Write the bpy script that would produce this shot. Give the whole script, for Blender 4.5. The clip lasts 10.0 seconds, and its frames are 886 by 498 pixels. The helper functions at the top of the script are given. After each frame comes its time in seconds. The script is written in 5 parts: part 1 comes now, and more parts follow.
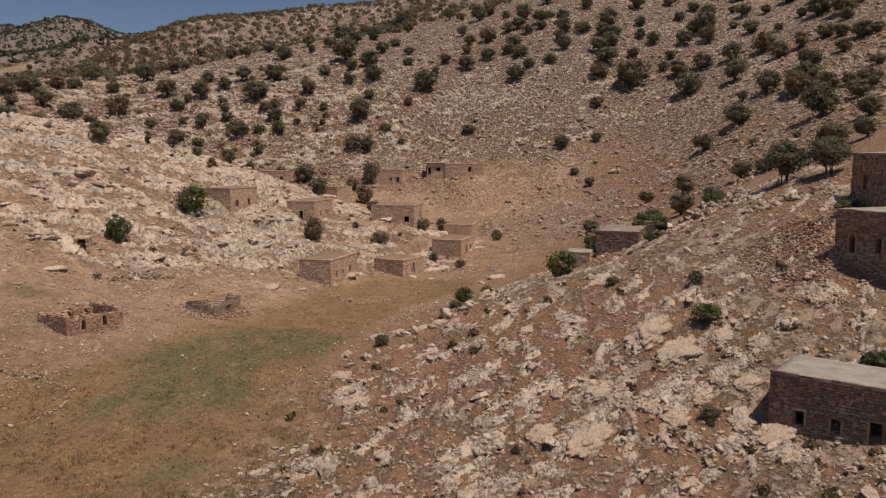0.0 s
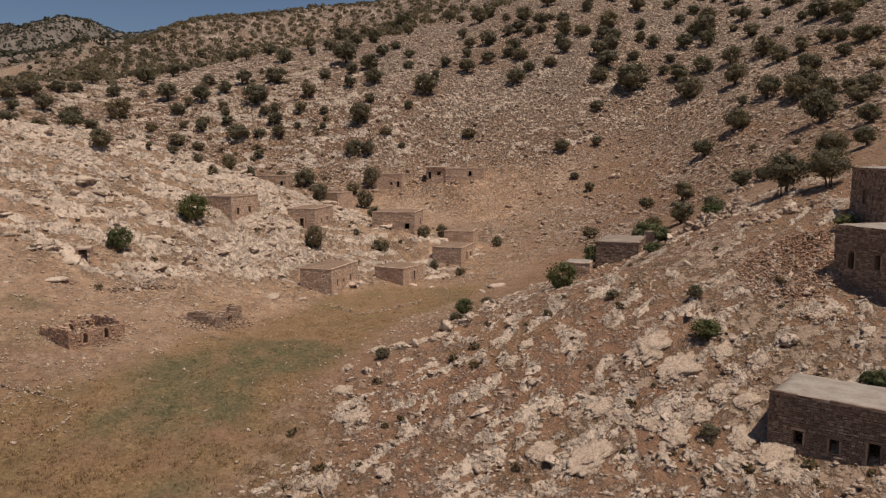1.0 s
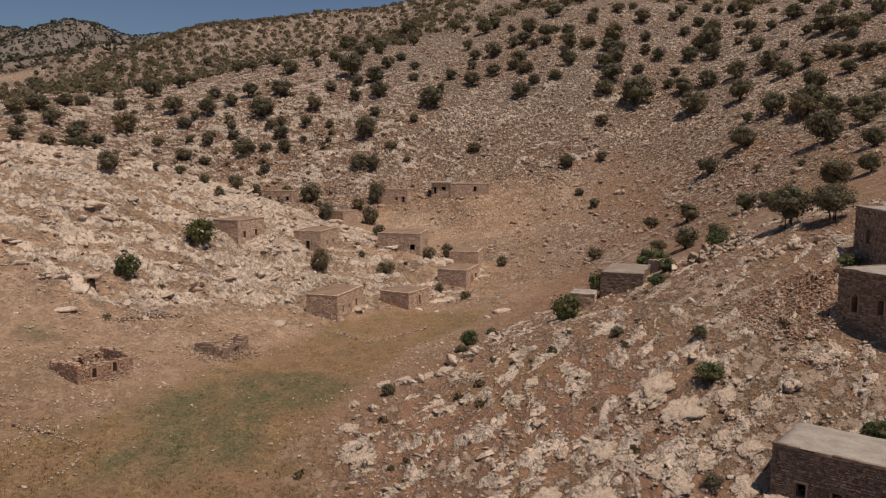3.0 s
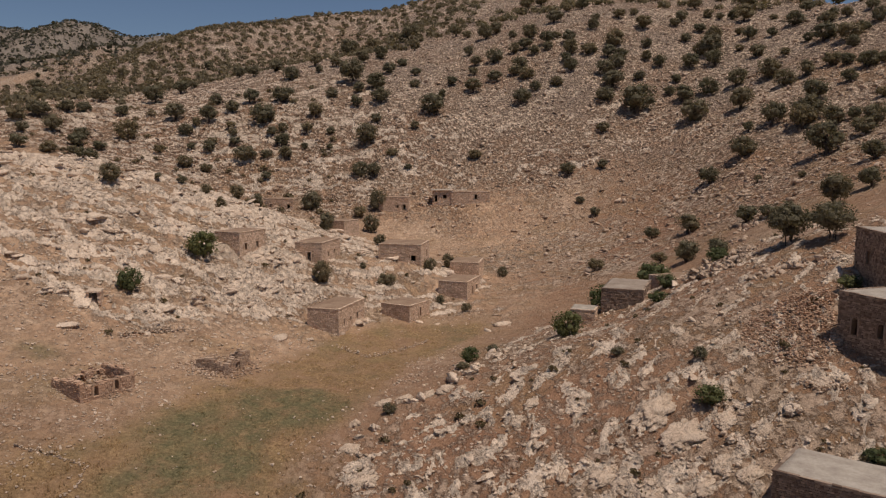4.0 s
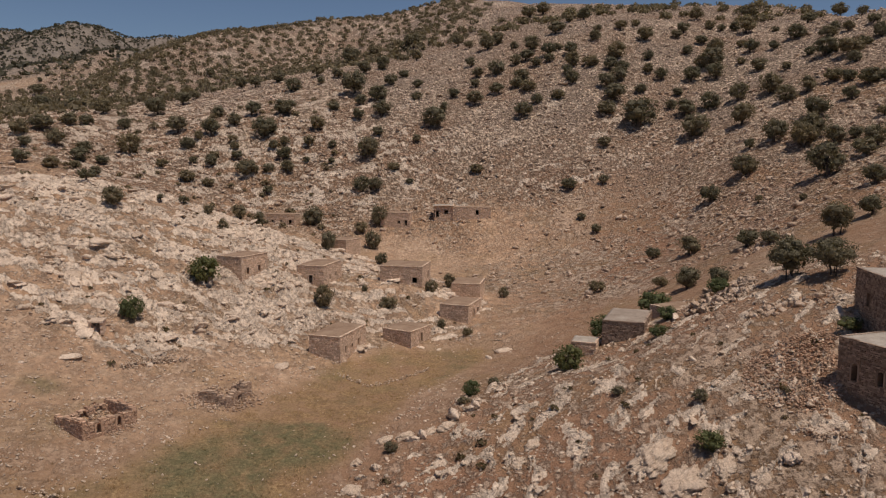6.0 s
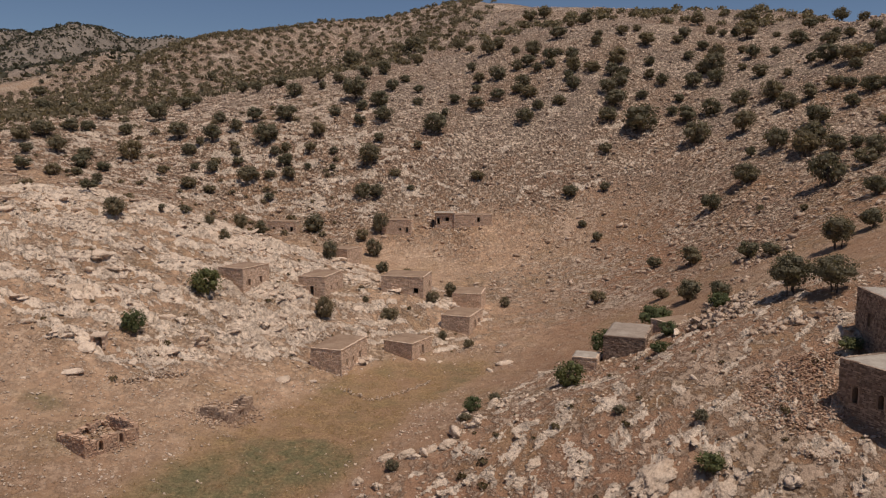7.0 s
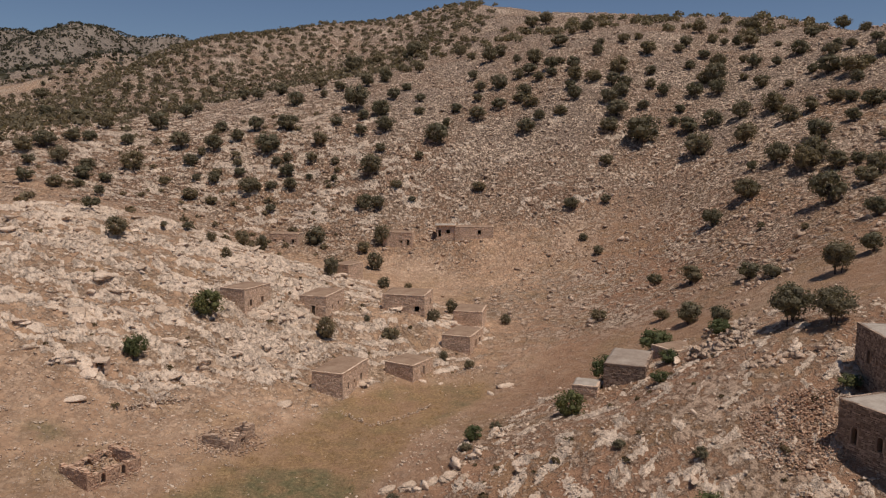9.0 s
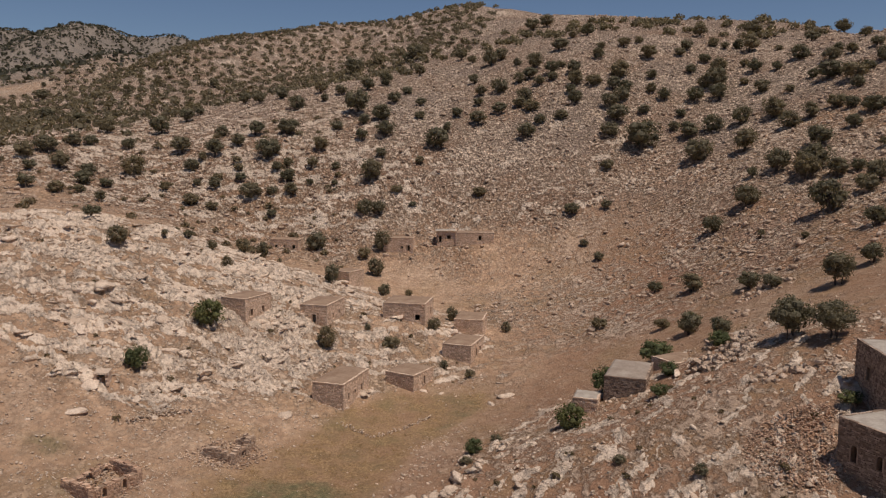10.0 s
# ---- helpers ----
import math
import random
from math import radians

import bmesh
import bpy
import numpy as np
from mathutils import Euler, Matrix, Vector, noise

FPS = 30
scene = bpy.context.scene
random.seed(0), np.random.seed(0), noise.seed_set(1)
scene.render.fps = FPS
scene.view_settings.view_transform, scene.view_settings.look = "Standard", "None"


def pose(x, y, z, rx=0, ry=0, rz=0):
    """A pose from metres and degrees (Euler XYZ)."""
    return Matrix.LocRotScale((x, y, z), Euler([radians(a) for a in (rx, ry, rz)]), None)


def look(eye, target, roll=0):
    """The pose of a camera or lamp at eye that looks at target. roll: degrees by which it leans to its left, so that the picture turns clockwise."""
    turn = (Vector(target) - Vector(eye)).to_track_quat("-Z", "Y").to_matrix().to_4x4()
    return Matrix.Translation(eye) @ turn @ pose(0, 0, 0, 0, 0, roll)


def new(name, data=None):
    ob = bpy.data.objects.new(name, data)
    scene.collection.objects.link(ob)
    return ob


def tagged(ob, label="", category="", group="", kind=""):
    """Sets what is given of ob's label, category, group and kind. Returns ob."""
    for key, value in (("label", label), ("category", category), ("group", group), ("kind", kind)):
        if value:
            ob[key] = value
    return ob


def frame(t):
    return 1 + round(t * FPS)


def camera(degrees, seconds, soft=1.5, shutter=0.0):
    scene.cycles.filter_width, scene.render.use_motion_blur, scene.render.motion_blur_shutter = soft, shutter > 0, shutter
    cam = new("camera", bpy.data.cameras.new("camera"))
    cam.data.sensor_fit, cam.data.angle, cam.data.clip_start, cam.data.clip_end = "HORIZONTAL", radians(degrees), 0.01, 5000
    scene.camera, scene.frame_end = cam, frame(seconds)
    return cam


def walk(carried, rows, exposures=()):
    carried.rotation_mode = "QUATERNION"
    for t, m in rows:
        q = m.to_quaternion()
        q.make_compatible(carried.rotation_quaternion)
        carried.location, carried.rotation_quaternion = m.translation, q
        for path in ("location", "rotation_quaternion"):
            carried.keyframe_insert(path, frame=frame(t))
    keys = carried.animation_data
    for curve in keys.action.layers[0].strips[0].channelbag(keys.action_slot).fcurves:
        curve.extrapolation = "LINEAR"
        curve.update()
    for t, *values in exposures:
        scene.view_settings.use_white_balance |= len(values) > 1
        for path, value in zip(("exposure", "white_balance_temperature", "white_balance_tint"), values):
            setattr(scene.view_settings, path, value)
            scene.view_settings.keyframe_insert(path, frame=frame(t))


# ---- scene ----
cam = camera(59.0, 10.0, soft=1.25)
METRES, EYE, TILT, LEAN, TURN = 16.0, 25.0, -7.0, 0.0, 0.0
ROWS = [
    (0.0, -0.0000, 0.0000, -0.0000, -0.000, 0.000, 0.000),
    (0.5, -0.0002, -0.0052, 0.0362, -0.013, -0.071, 0.007),
    (1.0, -0.0023, -0.0148, 0.0812, 0.009, -0.105, -0.006),
    (1.5, -0.0034, -0.0240, 0.1304, 0.003, -0.138, -0.046),
    (2.0, -0.0056, -0.0328, 0.1775, 0.151, -0.107, -0.075),
    (2.5, -0.0066, -0.0403, 0.2260, 0.300, -0.056, -0.077),
    (4.0, -0.0121, -0.0594, 0.3784, 0.381, 0.030, -0.241),
    (4.5, -0.0119, -0.0629, 0.4307, 0.403, 0.038, -0.271),
    (5.0, -0.0124, -0.0659, 0.4845, 0.416, 0.056, -0.303),
    (5.5, -0.0132, -0.0715, 0.5377, 0.437, 0.070, -0.349),
    (7.0, -0.0193, -0.0839, 0.6942, 0.530, 0.061, -0.453),
    (7.5, -0.0187, -0.0900, 0.7445, 0.567, 0.050, -0.493),
    (8.0, -0.0208, -0.0943, 0.7956, 0.570, 0.027, -0.511),
    (8.5, -0.0206, -0.0976, 0.8460, 0.595, -0.006, -0.542),
    (9.0, -0.0222, -0.1006, 0.8948, 0.602, -0.066, -0.593),
    (9.5, -0.0240, -0.1044, 0.9397, 0.608, -0.090, -0.618),
    (10.0, -0.0245, -0.1092, 0.9860, 0.635, -0.122, -0.629),
]
walk(cam, [(t, pose(0, 0, EYE, TILT, LEAN, TURN) @ pose(METRES * x, METRES * y, METRES * z, 90 + pitch, roll, yaw)) for t, x, y, z, yaw, pitch, roll in ROWS],
     exposures=[(0.0, -0.53, 7080, 14), (4.5, -0.56, 7000, 14), (6.8, -0.46, 6900, 14), (10.0, -0.44, 6850, 14)])

# ---- sky and sun ----
SUN_AZ, SUN_EL = 129.0, 70.0   # degrees clockwise from +y; height
world = bpy.data.worlds.new("sky")
scene.world = world
world.use_nodes = True
wn = world.node_tree.nodes
sky = wn.new("ShaderNodeTexSky")
sky.sky_type = "NISHITA"
sky.sun_disc = False
sky.sun_elevation, sky.sun_rotation = radians(SUN_EL), radians(SUN_AZ)
sky.altitude, sky.air_density, sky.dust_density, sky.ozone_density = 900, 0.85, 0.2, 4.2
wn["Background"].inputs["Strength"].default_value = 0.08
world.node_tree.links.new(sky.outputs[0], wn["Background"].inputs["Color"])
sun = new("sun", bpy.data.lights.new("sun", "SUN"))
sun.data.energy, sun.data.angle, sun.data.color = 4.1, radians(0.5), (1.0, 0.94, 0.85)
_az, _el = radians(SUN_AZ), radians(SUN_EL)
sun.matrix_world = look((0, 0, 0), (-math.sin(_az) * math.cos(_el), -math.cos(_az) * math.cos(_el), -math.sin(_el)))

# ---- numeric helpers ----
_rng = np.random.RandomState(7)
_PERM = _rng.permutation(4096)
_GX, _GY = np.cos(_rng.rand(4096) * 6.28318), np.sin(_rng.rand(4096) * 6.28318)


def grad_noise(x, y):
    """Smooth noise of about -1 to 1 over arrays."""
    xi, yi = np.floor(x).astype(np.int64), np.floor(y).astype(np.int64)
    fx, fy = x - xi, y - yi
    u, v = fx * fx * fx * (fx * (fx * 6 - 15) + 10), fy * fy * fy * (fy * (fy * 6 - 15) + 10)

    def corner(i, j):
        h = _PERM[(_PERM[(xi + i) & 4095] + yi + j) & 4095]
        return _GX[h] * (fx - i) + _GY[h] * (fy - j)
    a = corner(0, 0) * (1 - u) + corner(1, 0) * u
    b = corner(0, 1) * (1 - u) + corner(1, 1) * u
    return (a * (1 - v) + b * v) * 1.5


def fbm(x, y, octaves=4, gain=0.5):
    z, amp = 0, 1.0
    for k in range(octaves):
        z = z + amp * grad_noise(x * 2 ** k + 17.3 * k, y * 2 ** k - 9.1 * k)
        amp *= gain
    return z


def smooth(a, b, x):
    t = np.clip((x - a) / (b - a), 0, 1)
    return t * t * (3 - 2 * t)


# ---- the lie of the land ----
# mounds and hollows: centre x, y, reach along, reach across, turn in degrees, height
NEAR_FORMS = (
    (16.2, 382.6, 286.0, 119.1, 133.0, 64.92),
    (-85.3, 89.3, 42.2, 175.6, 136.1, 16.18),
    (201.0, 8.1, 156.2, 325.0, 155.4, 106.38),
    (-173.8, 774.7, 38.6, 196.6, 160.8, -75.00),
    (3.8, 44.1, 40.2, 66.0, 6.4, -11.53),
    (15.0, 70.1, 50.2, 22.3, 8.3, 7.07),
    (-344.6, 389.1, 186.0, 116.2, 116.1, -60.11),
    (320.4, 240.5, 128.3, 159.1, 69.8, 38.64),
    (126.4, 312.5, 29.1, 58.5, 66.0, 10.72),
    (82.4, 117.9, 50.2, 325.0, 138.4, 17.75),
    (74.7, 396.3, 54.1, 314.7, 168.8, -14.67),
    (-29.8, 171.4, 63.5, 38.0, 166.9, -18.55),
    (83.8, 403.8, 99.7, 171.0, 180.0, 26.90),
    (-160.6, 210.2, 313.4, 58.6, 113.4, -10.95),
)
FAR_FORMS = (
    (424.5, 260.5, 72.2, 325.0, 48.2, 18.97),
    (-191.3, 533.7, 257.6, 55.8, 76.2, -33.63),
    (-96.4, 289.5, 50.9, 81.3, 102.1, -14.77),
    (159.9, 177.5, 31.6, 84.4, 62.0, -7.49),
    (60.8, 431.8, 49.1, 30.7, 169.9, -11.21),
    (66.1, 528.5, 33.2, 41.9, 178.9, -9.50),
    (-161.8, 270.7, 54.0, 248.2, 95.8, 9.43),
    (-83.6, 717.7, 113.6, 43.5, 122.2, -26.48),
    (-121.1, 111.9, 325.0, 14.3, 145.1, 1.55),
    (-96.6, 213.7, 30.7, 22.6, 159.1, 5.33),
    (522.1, 345.2, 70.5, 246.8, 56.0, 27.80),
    (175.6, 218.9, 154.8, 20.0, 47.7, -4.79),
    (-94.1, 149.6, 129.8, 27.7, 42.2, 7.02),
)
RIDGE_FORMS = (
    (-62, 425, 62, 60, 0, -12.0),
    (105, 318, 40, 35, 0, -4.5),
    (17.0, 78.5, 5.5, 3.2, 20, -1.3),
    (-5.5, 121.0, 8.0, 6.0, 160, 2.3),
    (-18.0, 116.0, 5.0, 4.0, 160, 0.5),
    (22.0, 42.6, 4.5, 1.8, 144, -0.8),
    (1.5, 178.0, 15.0, 6.0, 0, 2.0),
    (-37.0, 171.0, 7.0, 4.5, 0, 0.8),
)
MOUNTAINS = (
    (-603, 1296, 92, 293, 0, 113),
    (-771, 1286, 105, 250, 0, 13),
    (-648, 1786, 200, 169, 0, 179),
    (-536, 1292, 60, 160, 0, 38),
    (-775, 1456, 54, 400, 0, 128),
    (900, 1700, 900, 500, 0, 60),
)

# broad swells in rings round the valley: ring radius, reach, heights from west to east
SWELLS = (
    (180, 24, (-2.8, -3.1, 1.6, -4.9, 2.6, -4.1, 3.1, -4.5, 6.8, -8.8, 5.2)),
    (215, 26, (-6.6, 10.8, -5.7, 4.6, -2.2, 1.0, -1.1, 0.2, -1.1, 2.7, -2.5, 4.4)),
    (255, 40, (1.1, -1.0, -3.6, 3.1, -4.2, 6.4, -4.9, 6.5, 0.4)),
    (300, 48, (-4.1, 1.1, -0.3, 3.2, -6.9, 7.3, -3.0, -0.8, -6.1)),
    (355, 58, (-2.6, -6.2, -3.0, -13.3, -8.1, -5.2, -0.3, -3.9, -6.3)),
    (420, 68, (23.3, -4.8, -12.0, -3.9, -11.3, 15.3, 13.2, 13.8, -1.8)),
    (495, 80, (12.6, 4.3, 11.1, -36.8, 13.5, 18.2, 21.4, 13.0, 1.7)),
    (590, 95, (22.7, -27.2, 36.2, -34.1, 45.4, 24.3, 35.4, 10.4, 9.3)),
    (700, 130, (-2.8, -2.2, 23.5, 62.6, 27.6, 15.4, 13.5, 2.1)),
)


def mound(x, y, cx, cy, rx, ry, turn, h):
    c, s = math.cos(radians(turn)), math.sin(radians(turn))
    u, v = ((x - cx) * c + (y - cy) * s) / rx, (-(x - cx) * s + (y - cy) * c) / ry
    return h * np.exp(-(u * u + v * v))


def lie(x, y):
    """Height of the bare land, without rocks."""
    x, y = np.asarray(x, float), np.asarray(y, float)
    z = -1.803 + -57.880 * np.tanh(x / 187.5) + 50.486 * np.tanh((y - 125) / 250)
    for form in NEAR_FORMS + FAR_FORMS + RIDGE_FORMS + MOUNTAINS:
        z = z + mound(x, y, *form)
    for radius, reach, heights in SWELLS:
        for a, h in zip(np.radians(np.linspace(-37, 37, len(heights))), heights):
            z = z + mound(x, y, radius * math.sin(a), radius * math.cos(a), reach, reach, 0, h)
    return z


# ---- materials ----
def material(name):
    m = bpy.data.materials.new(name)
    m.use_nodes = True
    nt = m.node_tree
    return m, nt, nt.nodes["Principled BSDF"]


def node(nt, kind, **values):
    n = nt.nodes.new(kind)
    for key, value in values.items():
        n.inputs[key.replace("_", " ")].default_value = value
    return n


def noise_node(nt, vec, scale, detail=6.0, rough=0.6):
    n = node(nt, "ShaderNodeTexNoise", Scale=scale, Detail=detail, Roughness=rough)
    nt.links.new(vec, n.inputs["Vector"])
    return n.outputs["Fac"]


def node_colour(nt, vec, scale):
    n = node(nt, "ShaderNodeTexNoise", Scale=scale, Detail=3.0)
    nt.links.new(vec, n.inputs["Vector"])
    return n.outputs["Color"]


def ramp(nt, fac, *stops):
    r = nt.nodes.new("ShaderNodeValToRGB")
    els = r.color_ramp.elements
    while len(els) < len(stops):
        els.new(0.5)
    for e, (pos, col) in zip(els, stops):
        e.position = pos
        e.color = (*col, 1) if len(col) == 3 else col
    nt.links.new(fac, r.inputs[0])
    return r.outputs[0]


def mix(nt, fac, a, b, mode="MIX"):
    n = nt.nodes.new("ShaderNodeMix")
    n.data_type, n.blend_type = "RGBA", mode
    for sock, value in ((n.inputs[0], fac), (n.inputs[6], a), (n.inputs[7], b)):
        if isinstance(value, (int, float)):
            sock.default_value = value
        elif isinstance(value, tuple):
            sock.default_value = (*value, 1)
        else:
            nt.links.new(value, sock)
    return n.outputs[2]


def attr(nt, name):
    n = nt.nodes.new("ShaderNodeAttribute")
    n.attribute_name = name
    return n.outputs["Fac"]


def coords(nt, which="Object"):
    return nt.nodes.new("ShaderNodeTexCoord").outputs[which]


def bump(nt, bsdf, height, strength=0.5, distance=0.1):
    b = node(nt, "ShaderNodeBump", Strength=strength, Distance=distance)
    nt.links.new(height, b.inputs["Height"])
    nt.links.new(b.outputs[0], bsdf.inputs["Normal"])


def maths(nt, op, a, b=0.0):
    n = nt.nodes.new("ShaderNodeMath")
    n.operation = op
    for sock, value in zip(n.inputs, (a, b)):
        if isinstance(value, (int, float)):
            sock.default_value = value
        else:
            nt.links.new(value, sock)
    return n.outputs[0]


LIME_DARK, LIME, LIME_PALE = (0.34, 0.235, 0.172), (0.68, 0.515, 0.395), (0.84, 0.675, 0.535)


def lime_colour(nt, v):
    """Limestone: cream, with grey lichen and dark pits."""
    a, b, c = noise_node(nt, v, 0.35, 4.0), noise_node(nt, v, 1.6, 8.0, 0.72), noise_node(nt, v, 7.0, 6.0, 0.7)
    col = ramp(nt, b, (0.27, LIME_DARK), (0.40, LIME), (0.58, LIME_PALE))
    col = mix(nt, ramp(nt, a, (0.5, (0, 0, 0)), (0.66, (0.4, 0.4, 0.4))), col, (0.46, 0.36, 0.285))
    return mix(nt, 0.55, col, ramp(nt, c, (0.3, (0.66, 0.63, 0.6)), (0.55, (1.15, 1.15, 1.15))), "MULTIPLY"), c


def ground_material():
    m, nt, bsdf = material("hillside_soil")
    v = coords(nt)
    big, mid, fine = noise_node(nt, v, 0.035), noise_node(nt, v, 0.45), noise_node(nt, v, 3.5, 8.0, 0.7)
    soil = ramp(nt, mid, (0.3, (0.265, 0.150, 0.090)), (0.55, (0.355, 0.210, 0.130)), (0.75, (0.45, 0.295, 0.19)))
    soil = mix(nt, attr(nt, "red"), soil, ramp(nt, mid, (0.3, (0.345, 0.182, 0.11)), (0.7, (0.515, 0.295, 0.187))))
    soil = mix(nt, 0.35, soil, ramp(nt, big, (0.35, (0.28, 0.145, 0.09)), (0.65, (0.44, 0.31, 0.205))))
    dusty = ramp(nt, mid, (0.3, (0.39, 0.245, 0.158)), (0.55, (0.51, 0.338, 0.226)), (0.75, (0.63, 0.45, 0.318)))
    soil = mix(nt, attr(nt, "dust"), soil, dusty)
    bare = ramp(nt, mid, (0.3, (0.24, 0.176, 0.135)), (0.7, (0.39, 0.30, 0.243)))
    soil = mix(nt, attr(nt, "upland"), soil, bare)
    straw = ramp(nt, fine, (0.3, (0.175, 0.105, 0.052)), (0.5, (0.335, 0.212, 0.108)), (0.72, (0.52, 0.36, 0.195)))
    straw = mix(nt, ramp(nt, noise_node(nt, v, 0.7, 5.0, 0.65), (0.42, (0, 0, 0)), (0.6, (0.7, 0.7, 0.7))), straw, (0.23, 0.15, 0.084))
    straw = mix(nt, ramp(nt, noise_node(nt, v, 0.16, 4.0), (0.5, (0, 0, 0)), (0.68, (0.45, 0.45, 0.45))), straw, (0.20, 0.17, 0.085))
    green = ramp(nt, fine, (0.3, (0.095, 0.088, 0.047)), (0.55, (0.172, 0.152, 0.08)), (0.75, (0.30, 0.24, 0.13)))
    col = mix(nt, maths(nt, "MULTIPLY", attr(nt, "straw"), ramp(nt, noise_node(nt, v, 0.25), (0.35, (0.35, 0.35, 0.35)), (0.6, (1, 1, 1)))), soil, straw)
    tuft = ramp(nt, noise_node(nt, v, 0.55, 6.0, 0.7), (0.36, (0.25, 0.25, 0.25)), (0.58, (1, 1, 1)))
    col = mix(nt, maths(nt, "MULTIPLY", attr(nt, "green"), tuft), col, green)
    col = mix(nt, attr(nt, "far"), col, ramp(nt, big, (0.3, (0.15, 0.126, 0.107)), (0.7, (0.24, 0.205, 0.175))))
    stone, pits = lime_colour(nt, v)
    # loose stones and small ledges that the soil lets through, stretched along the slope
    st = nt.nodes.new("ShaderNodeMapping")
    st.inputs["Scale"].default_value = (1.1, 0.8, 0.8)
    nt.links.new(v, st.inputs["Vector"])
    lump = noise_node(nt, st.outputs[0], 0.85, 8.0, 0.72)
    patch = noise_node(nt, v, 0.06, 3.0)
    vor = nt.nodes.new("ShaderNodeTexVoronoi")
    vor.inputs["Scale"].default_value = 1.5
    nt.links.new(v, vor.inputs["Vector"])
    peb = ramp(nt, vor.outputs["Distance"], (0.16, (1, 1, 1)), (0.30, (0, 0, 0)))
    lev = maths(nt, "ADD", lump, maths(nt, "MULTIPLY", patch, 0.35))
    mask = maths(nt, "MAXIMUM", ramp(nt, lev, (0.66, (0, 0, 0)), (0.74, (1, 1, 1))), maths(nt, "MULTIPLY", peb, 0.8))
    mask = maths(nt, "MULTIPLY", mask, attr(nt, "stony"))
    # small shadows between the stones, put into the colour as dark noise
    gaps = ramp(nt, noise_node(nt, st.outputs[0], 1.7, 6.0, 0.75), (0.36, (0.5, 0.47, 0.45)), (0.48, (1.0, 1.0, 1.0)), (0.62, (1.35, 1.33, 1.3)))
    col = mix(nt, mask, col, mix(nt, 0.6, stone, (0.40, 0.31, 0.24)))
    col = mix(nt, attr(nt, "stony"), col, mix(nt, 0.75, col, gaps, "MULTIPLY"))
    # broken stones that lie side by side on the upper slopes, each of its own tone
    cells = nt.nodes.new("ShaderNodeTexVoronoi")
    cells.inputs["Scale"].default_value = 2.3
    warp = mix(nt, 0.3, st.outputs[0], node_colour(nt, v, 1.1))
    nt.links.new(warp, cells.inputs["Vector"])
    sep = nt.nodes.new("ShaderNodeSeparateColor")
    nt.links.new(cells.outputs["Color"], sep.inputs[0])
    tone = ramp(nt, sep.outputs[0], (0.0, (0.78, 0.75, 0.72)), (0.5, (1.08, 1.06, 1.04)), (1.0, (1.55, 1.53, 1.5)))
    # shade in the crevices between these stones, painted as darker cell edges
    tone = mix(nt, 1.0, tone, ramp(nt, cells.outputs["Distance"], (0.36, (1.16, 1.16, 1.16)), (0.70, (0.58, 0.55, 0.53))), "MULTIPLY")
    col = mix(nt, maths(nt, "MULTIPLY", attr(nt, "rubble"), 0.85), col, mix(nt, 1.0, col, tone, "MULTIPLY"))
    edge = maths(nt, "ADD", attr(nt, "rock"), maths(nt, "MULTIPLY", maths(nt, "SUBTRACT", noise_node(nt, v, 1.5, 9.0, 0.72), 0.5), 1.15))
    shelf = ramp(nt, edge, (0.44, (0, 0, 0)), (0.56, (1, 1, 1)))
    col = mix(nt, shelf, mix(nt, 0.5, col, ramp(nt, fine, (0.25, (0.55, 0.55, 0.55)), (0.7, (1.25, 1.25, 1.25))), "MULTIPLY"), stone)
    nt.links.new(col, bsdf.inputs["Base Color"])
    bsdf.inputs["Roughness"].default_value = 0.95
    bsdf.inputs["Specular IOR Level"].default_value = 0.15
    relief = maths(nt, "ADD", maths(nt, "MULTIPLY", fine, 0.35), maths(nt, "MULTIPLY", mask, 0.5))
    relief = maths(nt, "ADD", relief, maths(nt, "MULTIPLY", maths(nt, "MULTIPLY", attr(nt, "stony"), lump), 1.6))
    relief = maths(nt, "ADD", relief, maths(nt, "MULTIPLY", shelf, 0.35))
    relief = maths(nt, "SUBTRACT", relief, maths(nt, "MULTIPLY", maths(nt, "MULTIPLY", attr(nt, "rubble"), cells.outputs["Distance"]), 0.9))
    bump(nt, bsdf, relief, 1.0, 0.5)
    return m


def rock_material(name, tint):
    m, nt, bsdf = material(name)
    col, pits = lime_colour(nt, coords(nt))
    isl = nt.nodes.new("ShaderNodeNewGeometry").outputs["Random Per Island"]
    col = mix(nt, 0.8, col, ramp(nt, isl, (0.0, (0.72, 0.68, 0.64)), (1.0, (1.1, 1.1, 1.1))), "MULTIPLY")
    col = mix(nt, 1.0, col, tint, "MULTIPLY")
    nt.links.new(col, bsdf.inputs["Base Color"])
    bsdf.inputs["Roughness"].default_value = 0.92
    bsdf.inputs["Specular IOR Level"].default_value = 0.2
    bump(nt, bsdf, pits, 1.0, 0.15)
    return m


